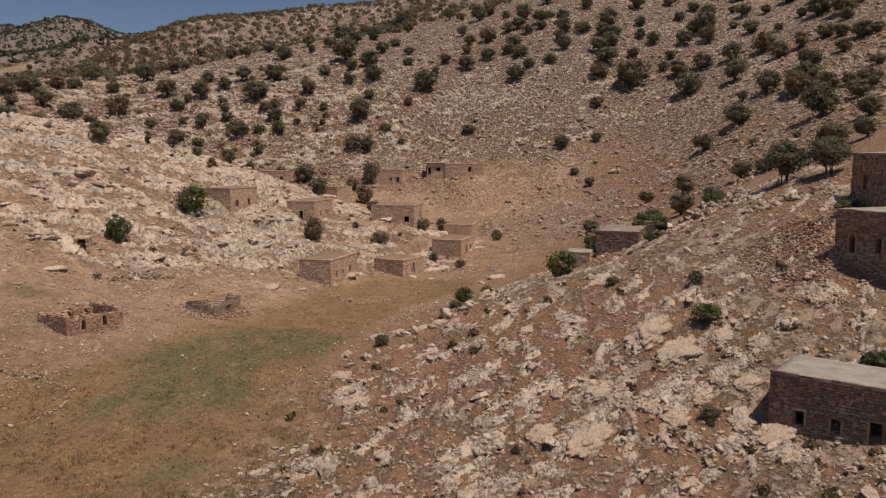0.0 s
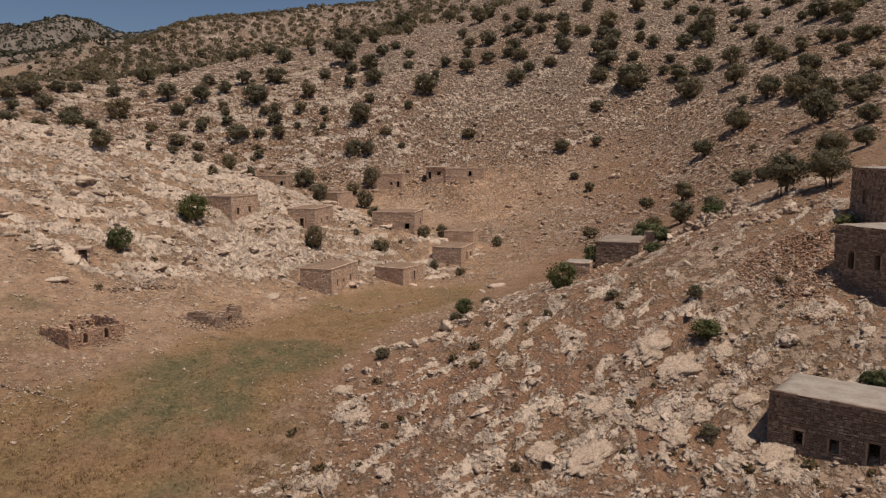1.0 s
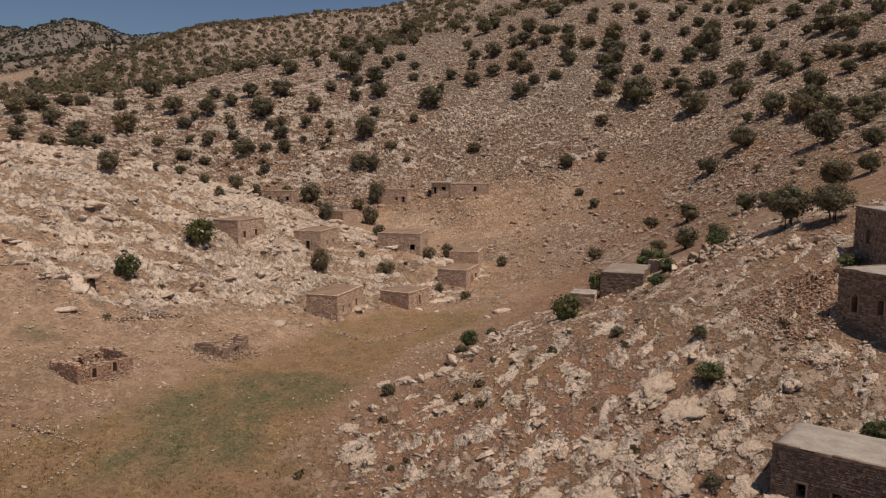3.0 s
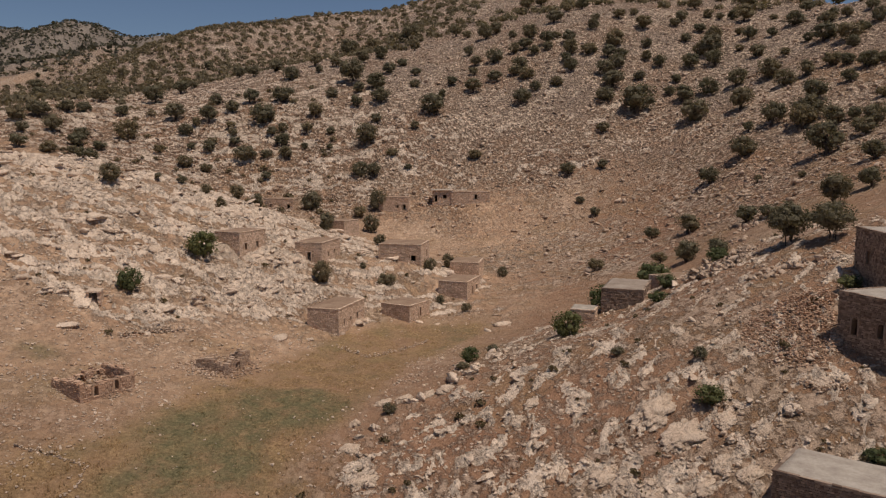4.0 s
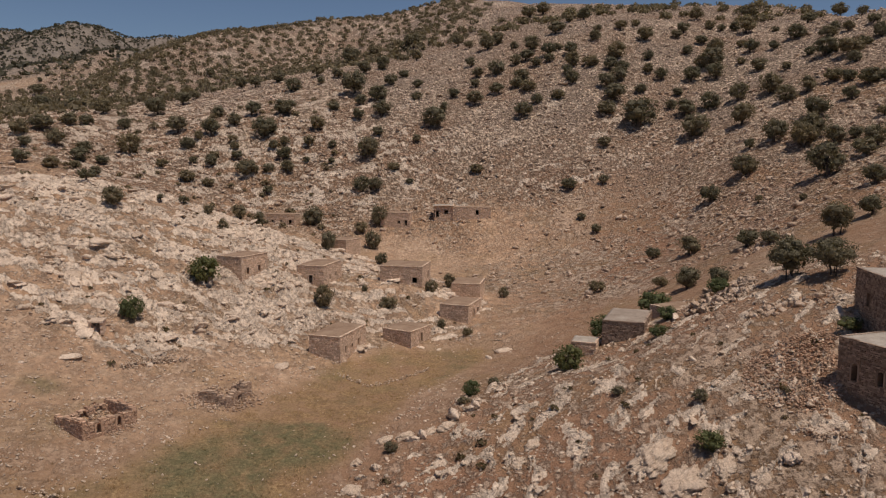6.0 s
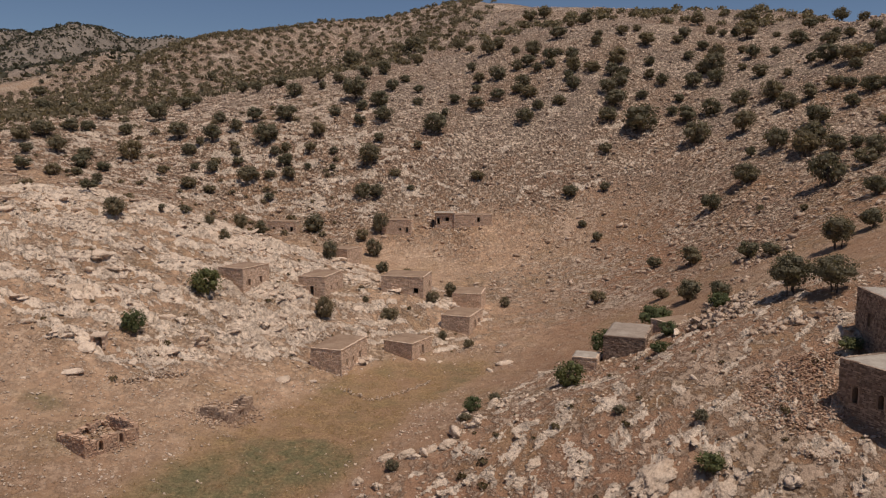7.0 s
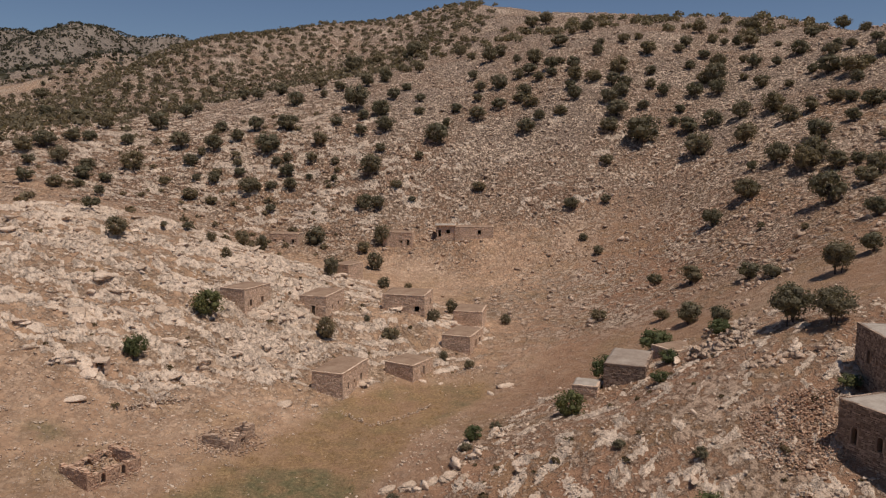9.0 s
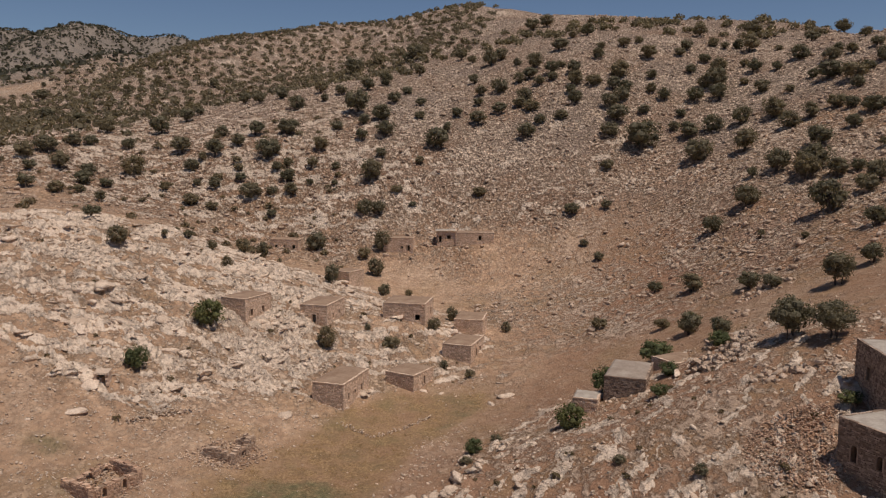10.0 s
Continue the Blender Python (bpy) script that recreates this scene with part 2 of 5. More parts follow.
def masonry_material(name, dark, light):
    m, nt, bsdf = material(name)
    v = coords(nt)
    isl = nt.nodes.new("ShaderNodeNewGeometry").outputs["Random Per Island"]
    obj = nt.nodes.new("ShaderNodeObjectInfo").outputs["Random"]
    rnd = nt.nodes.new("ShaderNodeMath")
    rnd.operation = "ADD"
    nt.links.new(isl, rnd.inputs[0])
    nt.links.new(obj, rnd.inputs[1])
    wrap = nt.nodes.new("ShaderNodeMath")
    wrap.operation = "FRACT"
    nt.links.new(rnd.outputs[0], wrap.inputs[0])
    fine = noise_node(nt, v, 6.0, 8.0, 0.7)
    col = ramp(nt, wrap.outputs[0], (0.0, dark), (0.6, tuple((d + l) / 2 for d, l in zip(dark, light))), (1.0, light))
    col = mix(nt, 0.6, col, ramp(nt, fine, (0.3, (0.6, 0.6, 0.6)), (0.7, (1.25, 1.25, 1.25))), "MULTIPLY")
    col = mix(nt, ramp(nt, noise_node(nt, v, 0.6), (0.5, (0, 0, 0)), (0.75, (0.5, 0.5, 0.5))), col, (0.34, 0.24, 0.17))
    nt.links.new(col, bsdf.inputs["Base Color"])
    bsdf.inputs["Roughness"].default_value = 0.93
    bsdf.inputs["Specular IOR Level"].default_value = 0.2
    bump(nt, bsdf, fine, 0.7, 0.05)
    return m


def earth_material(name, a, b, c, scale=1.2):
    m, nt, bsdf = material(name)
    v = coords(nt)
    n1, n2 = noise_node(nt, v, scale), noise_node(nt, v, scale * 6, 8.0, 0.7)
    col = ramp(nt, n1, (0.3, a), (0.52, b), (0.75, c))
    col = mix(nt, 0.5, col, ramp(nt, n2, (0.3, (0.65, 0.65, 0.65)), (0.7, (1.2, 1.2, 1.2))), "MULTIPLY")
    nt.links.new(col, bsdf.inputs["Base Color"])
    bsdf.inputs["Roughness"].default_value = 0.95
    bsdf.inputs["Specular IOR Level"].default_value = 0.15
    bump(nt, bsdf, n2, 0.6, 0.06)
    return m


def leaf_material(name, dark, light):
    m, nt, bsdf = material(name)
    isl = nt.nodes.new("ShaderNodeNewGeometry").outputs["Random Per Island"]
    obj = nt.nodes.new("ShaderNodeObjectInfo").outputs["Random"]
    col = ramp(nt, isl, (0.0, dark), (1.0, light))
    col = mix(nt, 0.7, col, ramp(nt, obj, (0.0, (0.75, 0.8, 0.75)), (0.5, (1.0, 1.0, 1.0)), (1.0, (1.3, 1.15, 1.0))), "MULTIPLY")
    nt.links.new(col, bsdf.inputs["Base Color"])
    bsdf.inputs["Roughness"].default_value = 0.7
    bsdf.inputs["Specular IOR Level"].default_value = 0.3
    thin = nt.nodes.new("ShaderNodeBsdfTranslucent")
    nt.links.new(mix(nt, 1.0, col, (1.5, 1.45, 1.0), "MULTIPLY"), thin.inputs["Color"])
    both = nt.nodes.new("ShaderNodeMixShader")
    both.inputs[0].default_value = 0.3
    nt.links.new(bsdf.outputs[0], both.inputs[1])
    nt.links.new(thin.outputs[0], both.inputs[2])
    nt.links.new(both.outputs[0], nt.nodes["Material Output"].inputs["Surface"])
    return m


GROUND = ground_material()
ROCK = rock_material("limestone", (1.0, 1.0, 1.0))
ROCK_GREY = rock_material("grey_hill_limestone", (0.80, 0.765, 0.75))
# tan stone, its colour also raised to carry the brighter light on the village
STONE_PALE = masonry_material("brightened_tan_masonry", (0.58, 0.40, 0.285), (0.88, 0.67, 0.51))
# dark stone, its colour also lowered for the dimmer light on the right
STONE_DARK = masonry_material("dimmed_dark_masonry", (0.16, 0.105, 0.078), (0.50, 0.37, 0.28))
STONE = masonry_material("rubble_masonry", (0.36, 0.24, 0.17), (0.62, 0.46, 0.345))
STONE_RED = masonry_material("fallen_reddish_stones", (0.40, 0.245, 0.165), (0.72, 0.49, 0.35))
# raised with STONE_PALE for the same brighter light
MORTAR_PALE = earth_material("pale_mud_mortar", (0.34, 0.23, 0.158), (0.42, 0.29, 0.203), (0.5, 0.355, 0.255))
MORTAR = earth_material("mud_mortar", (0.24, 0.16, 0.11), (0.30, 0.205, 0.145), (0.36, 0.25, 0.178))
ROOF_EARTH = earth_material("earth_roof", (0.27, 0.175, 0.12), (0.34, 0.235, 0.165), (0.41, 0.30, 0.215), 0.5)
ROOF_GREY = earth_material("packed_grey_roof", (0.29, 0.225, 0.18), (0.37, 0.30, 0.245), (0.45, 0.38, 0.315), 0.5)
ROOF_LIME = earth_material("limewashed_roof", (0.34, 0.285, 0.24), (0.44, 0.38, 0.32), (0.53, 0.465, 0.40), 0.9)
WOOD = earth_material("weathered_wood", (0.10, 0.07, 0.05), (0.15, 0.105, 0.075), (0.20, 0.15, 0.11), 3.0)
BARK = earth_material("bark", (0.06, 0.045, 0.035), (0.10, 0.075, 0.06), (0.14, 0.11, 0.09), 4.0)
LEAF = leaf_material("oak_leaves", (0.108, 0.096, 0.062), (0.235, 0.203, 0.132))
LEAF_BRIGHT = leaf_material("fig_leaves", (0.070, 0.085, 0.036), (0.160, 0.175, 0.080))
LEAF_DRY = leaf_material("dry_shrub_leaves", (0.075, 0.060, 0.032), (0.155, 0.125, 0.070))


# ---- mesh helpers ----
def mesh_object(name, verts, faces, mat, parent=None, label=""):
    me = bpy.data.meshes.new(name)
    me.from_pydata([tuple(v) for v in verts], [], faces)
    me.materials.append(mat)
    me.update()
    ob = new(name, me)
    if parent:
        ob.parent = parent
    if label:
        ob["label"] = label
    return ob


def quads_object(name, pts, mat, parent=None, label="", shade_smooth=False, faces=None):
    """One mesh from an (n, k, 3) array of separate faces, or from points and an index array."""
    if faces is None:
        n, k = pts.shape[:2]
        pts, faces = pts.reshape(-1, 3), np.arange(n * k, dtype=np.int32).reshape(n, k)
    n, k = faces.shape
    me = bpy.data.meshes.new(name)
    me.vertices.add(len(pts))
    me.vertices.foreach_set("co", np.ascontiguousarray(pts, dtype=np.float32).ravel())
    me.loops.add(n * k)
    me.loops.foreach_set("vertex_index", np.ascontiguousarray(faces, dtype=np.int32).ravel())
    me.polygons.add(n)
    me.polygons.foreach_set("loop_start", np.arange(0, n * k, k, dtype=np.int32))
    me.polygons.foreach_set("loop_total", np.full(n, k, dtype=np.int32))
    if shade_smooth:
        me.polygons.foreach_set("use_smooth", np.ones(n, dtype=bool))
    me.materials.append(mat)
    me.update(calc_edges=True)
    me.validate()
    ob = new(name, me)
    if parent:
        ob.parent = parent
    if label:
        ob["label"] = label
    return ob


# ---- ground ----
def regions(x, y):
    """Shares of valley floor, spur, left hill, village, hill and red slope."""
    n = fbm(x / 18, y / 18, 3)
    axis = -23 + (y - 55) * 0.44
    floor = smooth(1.0, 0.6, np.abs(x - axis) / (12 - 0.07 * (y - 50)) + 0.18 * n) * smooth(112, 96, y) * smooth(30, 40, y)
    spur = smooth(-2.5, 3.5, x + 11.5 - (y - 50) * 0.52 + 3 * n) * smooth(94, 82, y - 0.2 * x + 5 * n) * smooth(30, 36, y) * smooth(48, 36, x) * (1 - floor)
    left = smooth(0.9, -0.5, ((x + 46) / 32) ** 2 + ((y - 112) / 30) ** 2 - 0.5 + 0.25 * n) * (1 - floor)
    village = smooth(0.8, -0.4, ((x + 14) / 26) ** 2 + ((y - 120) / 30) ** 2 - 0.4 + 0.3 * n) * (1 - floor)
    hill = smooth(150, 195, y + 14 * n - 0.12 * (x + 40))
    red = smooth(0.9, -0.5, ((x - 32) / 40) ** 2 + ((y - 140) / 30) ** 2 - 0.4 + 0.5 * n)
    return floor, spur, left, village, hill, red


def strata(x, y):
    """Ledge noises along the strike of the spur, the left hill and the rest."""
    a, b = x * 0.84 - y * 0.54, x * 0.54 + y * 0.84
    w = fbm(x / 6, y / 6, 3) * 0.7
    s1 = fbm(a / 1.9 + w, b / 3.7 + 0.6 * w, 6, 0.62) - 0.085
    s1 = s1 - 0.13 * smooth(60, 74, y - 0.15 * x)
    s1 = s1 - 0.34 * np.exp(-((x - 23.5) / 6.0) ** 2 - ((y - 69.5) / 5.5) ** 2)
    # long pale slabs that run up the spur
    across = (x - 2.4) * 0.86 - (y - 48.5) * 0.51 + 1.2 * w
    for off, wide in ((0.0, 0.85), (5.8, 0.7), (-4.6, 0.6), (10.5, 1.1)):
        s1 = s1 + 0.22 * np.exp(-((across - off) / wide) ** 2)
    s2 = fbm(x / 7.0 + 0.4 * w, y / 2.8 + w, 6, 0.62)
    s3 = fbm((x + 0.35 * y) / 6.5 + 0.8 * w, (y - 0.25 * x) / 2.3 + 0.8 * w, 6, 0.6) - 0.05
    return s1, s2, s3


def ground_height(x, y, parts=False):
    x, y = np.asarray(x, float), np.asarray(y, float)
    z = lie(x, y)
    r = np.hypot(x, y)
    floor, spur, left, village, hill, red = regions(x, y)
    near = smooth(800, 560, r)
    s1, s2, s3 = strata(x, y)
    r1, r2, r3 = smooth(0.17, 0.215, s1) * smooth(0.2, 0.6, spur), smooth(-0.08, 0.0, s2) * smooth(0.15, 0.5, left), smooth(0.03, 0.1, s3) * smooth(0.2, 0.6, village)
    r4 = smooth(0.2, 0.5, 0.6 * s3 + 0.6 * s2 + 0.26 * smooth(20, -40, x)) * hill * near * (0.55 + 0.4 * smooth(245, 200, y + 0.3 * x)) * smooth(150, 40, x)
    rock = np.clip(np.maximum(np.maximum(r1, r2), np.maximum(r3, r4)), 0, 1)
    soft = np.maximum(np.maximum(smooth(0.02, 0.36, s1) * smooth(0.2, 0.6, spur), smooth(-0.30, 0.18, s2) * smooth(0.15, 0.5, left)), np.maximum(smooth(-0.14, 0.27, s3) * smooth(0.2, 0.6, village), r4))
    stair = np.floor(s2 * 3.2) + smooth(0.42, 0.62, s2 * 3.2 - np.floor(s2 * 3.2))
    lift = (0.10 + 0.28 * np.clip(s1, 0, 1.0)) * r1 + (0.20 + 0.24 * np.clip(stair, 0, 4.0)) * r2 + (0.24 + 0.5 * np.clip(s3, 0, 1.0)) * r3 + r4 * 0.3
    karst = 1 - 2.2 * np.abs(fbm(x / 1.1, y / 1.1, 4, 0.6))
    z = z + near * (lift + rock * (0.11 - 0.06 * spur) * karst + 0.09 * fbm(x / 2.0, y / 2.0, 4))
    z = z + smooth(450, 1000, r) * (12 * fbm(x / 170, y / 170, 4) - 4)
    if not parts:
        return z
    patch = fbm(x / 6 - 3, y / 8, 4)
    glade = 0.75 * np.exp(-((x + 12) / 7) ** 2 - ((y - 68) / 3.5) ** 2) + 1.1 * np.exp(-((x + 21) / 8.5) ** 2 - ((y - 60.5) / 7.5) ** 2) + 0.8 * np.exp(-((x + 16) / 5) ** 2 - ((y - 72) / 3) ** 2) + 0.6 * np.exp(-((x - 1) / 3) ** 2 - ((y - 92) / 9) ** 2) + np.exp(-((x + 15.7) / 1.8) ** 2 - ((y - 45.6) / 1.6) ** 2) + 0.9 * np.exp(-((x + 14.3) / 1.6) ** 2 - ((y - 72.3) / 1.8) ** 2)
    straw = np.clip(floor * 0.95 + 0.7 * smooth(64, 50, y) * smooth(-4, -12, x) + smooth(0.0, 0.5, fbm(x / 9 + 5, y / 9, 3)) * 0.45 * (1 - hill), 0, 1) * (1 - rock)
    green = floor * smooth(0.05, 1.0, glade + 0.6 * patch) * 0.95 * (1 - rock)
    for tx, ty, reach in ((-40.0, 73.5, 2.2), (-18.7, 63.2, 2.0), (-20.6, 50.1, 1.6), (-36.0, 67.4, 1.8)):
        green = np.maximum(green, 0.8 * np.exp(-((x - tx) / reach) ** 2 - ((y - ty) / (0.8 * reach)) ** 2) * smooth(-0.6, 0.4, patch))
    stony = np.clip(0.2 + 0.8 * np.maximum(np.maximum(0.45 * spur, 0.5 * left), np.maximum(0.5 * village, np.maximum(hill, 0.8 * red))) - 0.35 * floor, 0, 1)
    field = smooth(1.5, 0.7, ((x + 314) / 26) ** 2 + ((y - 560) / 18) ** 2)
    scarp = smooth(30, 52, x - 0.1 * (y - 120)) * smooth(98, 128, y) * (1 - hill)
    stony = np.clip(stony + 0.7 * scarp, 0, 1)
    far = smooth(600, 780, r) * 0.95 * (1 - field)
    stony = stony * (1 - 0.8 * far)
    dust = np.clip(smooth(6, -14, x - 0.35 * (y - 80)) * (1 - 0.8 * floor) * (1 - hill), 0, 1) * smooth(48, 96, y)
    track = np.exp(-((x + 43 - 0.45 * (y - 72)) / 1.1) ** 2) * smooth(58, 64, y) * smooth(84, 76, y)
    terrace = np.exp(-((x - 8 - 0.2 * (y - 153)) / 14) ** 2 - ((y - 155) / 5) ** 2) + np.exp(-((x + 4) / 3.5) ** 2 - ((y - 173) / 4) ** 2) + 0.8 * np.exp(-((x - 14 - 0.45 * (y - 117)) / 3) ** 2) * smooth(100, 108, y) * smooth(140, 124, y)
    dust = np.clip(dust + 0.6 * track + 0.6 * terrace + field, 0, 1.3)
    upland = hill * (0.55 + 0.45 * smooth(-0.3, 0.3, fbm(x / 30, y / 30, 3))) * (0.3 + 0.7 * smooth(185, 250, y + 0.45 * x + 10))
    upland = np.clip(upland + 0.45 * scarp * smooth(-0.35, 0.2, fbm(x / 22, y / 22, 3)), 0, 1)
    rubble = (1 - 0.8 * np.clip(terrace, 0, 1)) * np.clip(0.85 * scarp + hill * near * 1.1 * (1 - 0.6 * red) + 0.2 * red + 0.35 * dust * (1 - floor), 0, 1) * (1 - far)
    red = np.clip(red * smooth(235, 150, y + 0.5 * x) + 0.75 * spur, 0, 1)
    red = np.maximum(red, np.exp(-((x + 15.9) / 1.6) ** 2 - ((y - 53.4) / 1.4) ** 2))
    straw = straw * (1 - 0.8 * np.exp(-((x + 15.9) / 1.6) ** 2 - ((y - 53.4) / 1.4) ** 2))
    upland, rubble = upland * (1 - field), rubble * (1 - field)
    return z, soft, straw, green, stony, red, far, dust, upland, rubble


def build_ground():
    fine = np.arange(-34.5, 34.51, 0.128)
    coarse = np.arange(34.5 + 3, 360 - 34.5, 3.0)
    ang = np.radians(np.concatenate([fine, coarse]))
    rad = np.concatenate([[0.01, 2.0], np.arange(6, 40, 4), 40 * 1.0046 ** np.arange(0, 500), 400 * 1.013 ** np.arange(0, 120), 1900 * 1.05 ** np.arange(0, 28)])
    rr, aa = np.meshgrid(rad, ang, indexing="ij")
    x, y = rr * np.sin(aa), rr * np.cos(aa)
    z, rock, straw, green, stony, red, far, dust, upland, rubble = ground_height(x, y, True)
    nr, na = rr.shape
    idx = np.arange(nr * na).reshape(nr, na)
    nxt = np.roll(idx, -1, axis=1)
    faces = np.stack([idx[:-1], nxt[:-1], nxt[1:], idx[1:]], -1).reshape(-1, 4)[:, ::-1]
    ob = quads_object("ground", np.stack([x, y, z], -1).reshape(-1, 3), GROUND, shade_smooth=True, faces=faces)
    for name, values in (("rock", rock), ("straw", straw), ("green", green), ("stony", stony), ("red", red), ("far", far), ("dust", dust), ("upland", upland), ("rubble", rubble)):
        at = ob.data.attributes.new(name, "FLOAT", "POINT")
        at.data.foreach_set("value", values.astype(np.float32).ravel())
    tagged(ob, "dry brown hillsides with pale limestone ledges and a grassy valley floor", "ground", kind="structure")
    return ob


def top(x, y):
    return float(ground_height(np.array([x]), np.array([y]))[0])


# ---- houses ----
def box_pts(lo, hi):
    (x0, y0, z0), (x1, y1, z1) = lo, hi
    p = np.array([[x0, y0, z0], [x1, y0, z0], [x1, y1, z0], [x0, y1, z0], [x0, y0, z1], [x1, y0, z1], [x1, y1, z1], [x0, y1, z1]], float)
    return p[np.array([[0, 3, 2, 1], [4, 5, 6, 7], [0, 1, 5, 4], [1, 2, 6, 5], [2, 3, 7, 6], [3, 0, 4, 7]])]


def wall_with_openings(length, height, thick, openings):
    """Box pieces of a wall along +x, its outer face at y = 0, with real holes. Openings: x, z, width, height."""
    out = []
    x = 0.0
    for ox, oz, ow, oh in sorted(openings):
        if ox > x:
            out.append(box_pts((x, 0, 0), (ox, thick, height)))
        if oz > 0.01:
            out.append(box_pts((ox, 0, 0), (ox + ow, thick, oz)))
        if oz + oh < height - 0.01:
            out.append(box_pts((ox, 0, oz + oh), (ox + ow, thick, height)))
        x = ox + ow
    out.append(box_pts((x, 0, 0), (length, thick, height)))
    return np.concatenate(out)


def arch_head(ox, top_z, ow, thick, n=8):
    """The two spandrels that turn an opening's square head into a round arch."""
    out, r = [], ow / 2
    for k in range(n):
        x0, x1 = -r + ow * k / n, -r + ow * (k + 1) / n
        z0, z1 = (math.sqrt(max(0.0, r * r - q * q)) - r + 0.0 for q in (x0, x1))
        b = box_pts((ox + r + x0, -0.04, top_z - 0.001), (ox + r + x1, thick, top_z + 0.03))
        low = b[:, :, 2] < top_z
        b[:, :, 2] = np.where(low, np.where(b[:, :, 0] < ox + r + (x0 + x1) / 2, top_z + z0, top_z + z1), b[:, :, 2])
        out.append(b)
    return np.concatenate(out)


def stone_grid(rng, length, height, openings, size):
    """Courses of stones that leave the openings free: x, z, width, height of each."""
    cells = []
    z = 0.0
    while z < height - 0.06:
        h = min(size * 0.68 * rng.uniform(0.7, 1.35), height - z)
        x = -0.03
        while x < length - 0.03:
            w = min(size * rng.uniform(0.55, 1.6), length - x + 0.03)
            if not any(x + w > ox + 0.02 and x < ox + ow - 0.02 and z + h > oz + 0.02 and z < oz + oh - 0.02 for ox, oz, ow, oh in openings):
                cells.append((x, z, w, h))
            x += w
        z += h
    return cells


def stone_block(rng, w, h, depth):
    """A rough stone as a frustum, its back at y = 0, standing out towards -y."""
    g, j = 0.016 * min(1, w), min(w, h) * 0.16
    b = np.array([[g, 0.01, g], [w - g, 0.01, g], [w - g, 0.01, h - g], [g, 0.01, h - g]])
    f = b + rng.uniform(-j, j, (4, 3)) * [1, 0, 1]
    f[:, 1] = -depth * rng.uniform(0.35, 1.45) + rng.uniform(-0.25, 0.25, 4) * depth
    f[:, 0] = w / 2 + (f[:, 0] - w / 2) * 0.86
    f[:, 2] = h / 2 + (f[:, 2] - h / 2) * 0.80
    return np.array([f] + [np.array([b[k], b[(k + 1) % 4], f[(k + 1) % 4], f[k]]) for k in range(4)])


def place(q, origin, along):
    """From a wall's own axes (x along, y inward) to the house's axes."""
    a = np.array([math.cos(along), math.sin(along), 0])
    n = np.array([-math.sin(along), math.cos(along), 0])
    return np.asarray(origin) + q[..., :1] * a + q[..., 1:2] * n + q[..., 2:3] * np.array([0, 0, 1.0])


PIECES = []   # single stones of the nearest walls, linked last


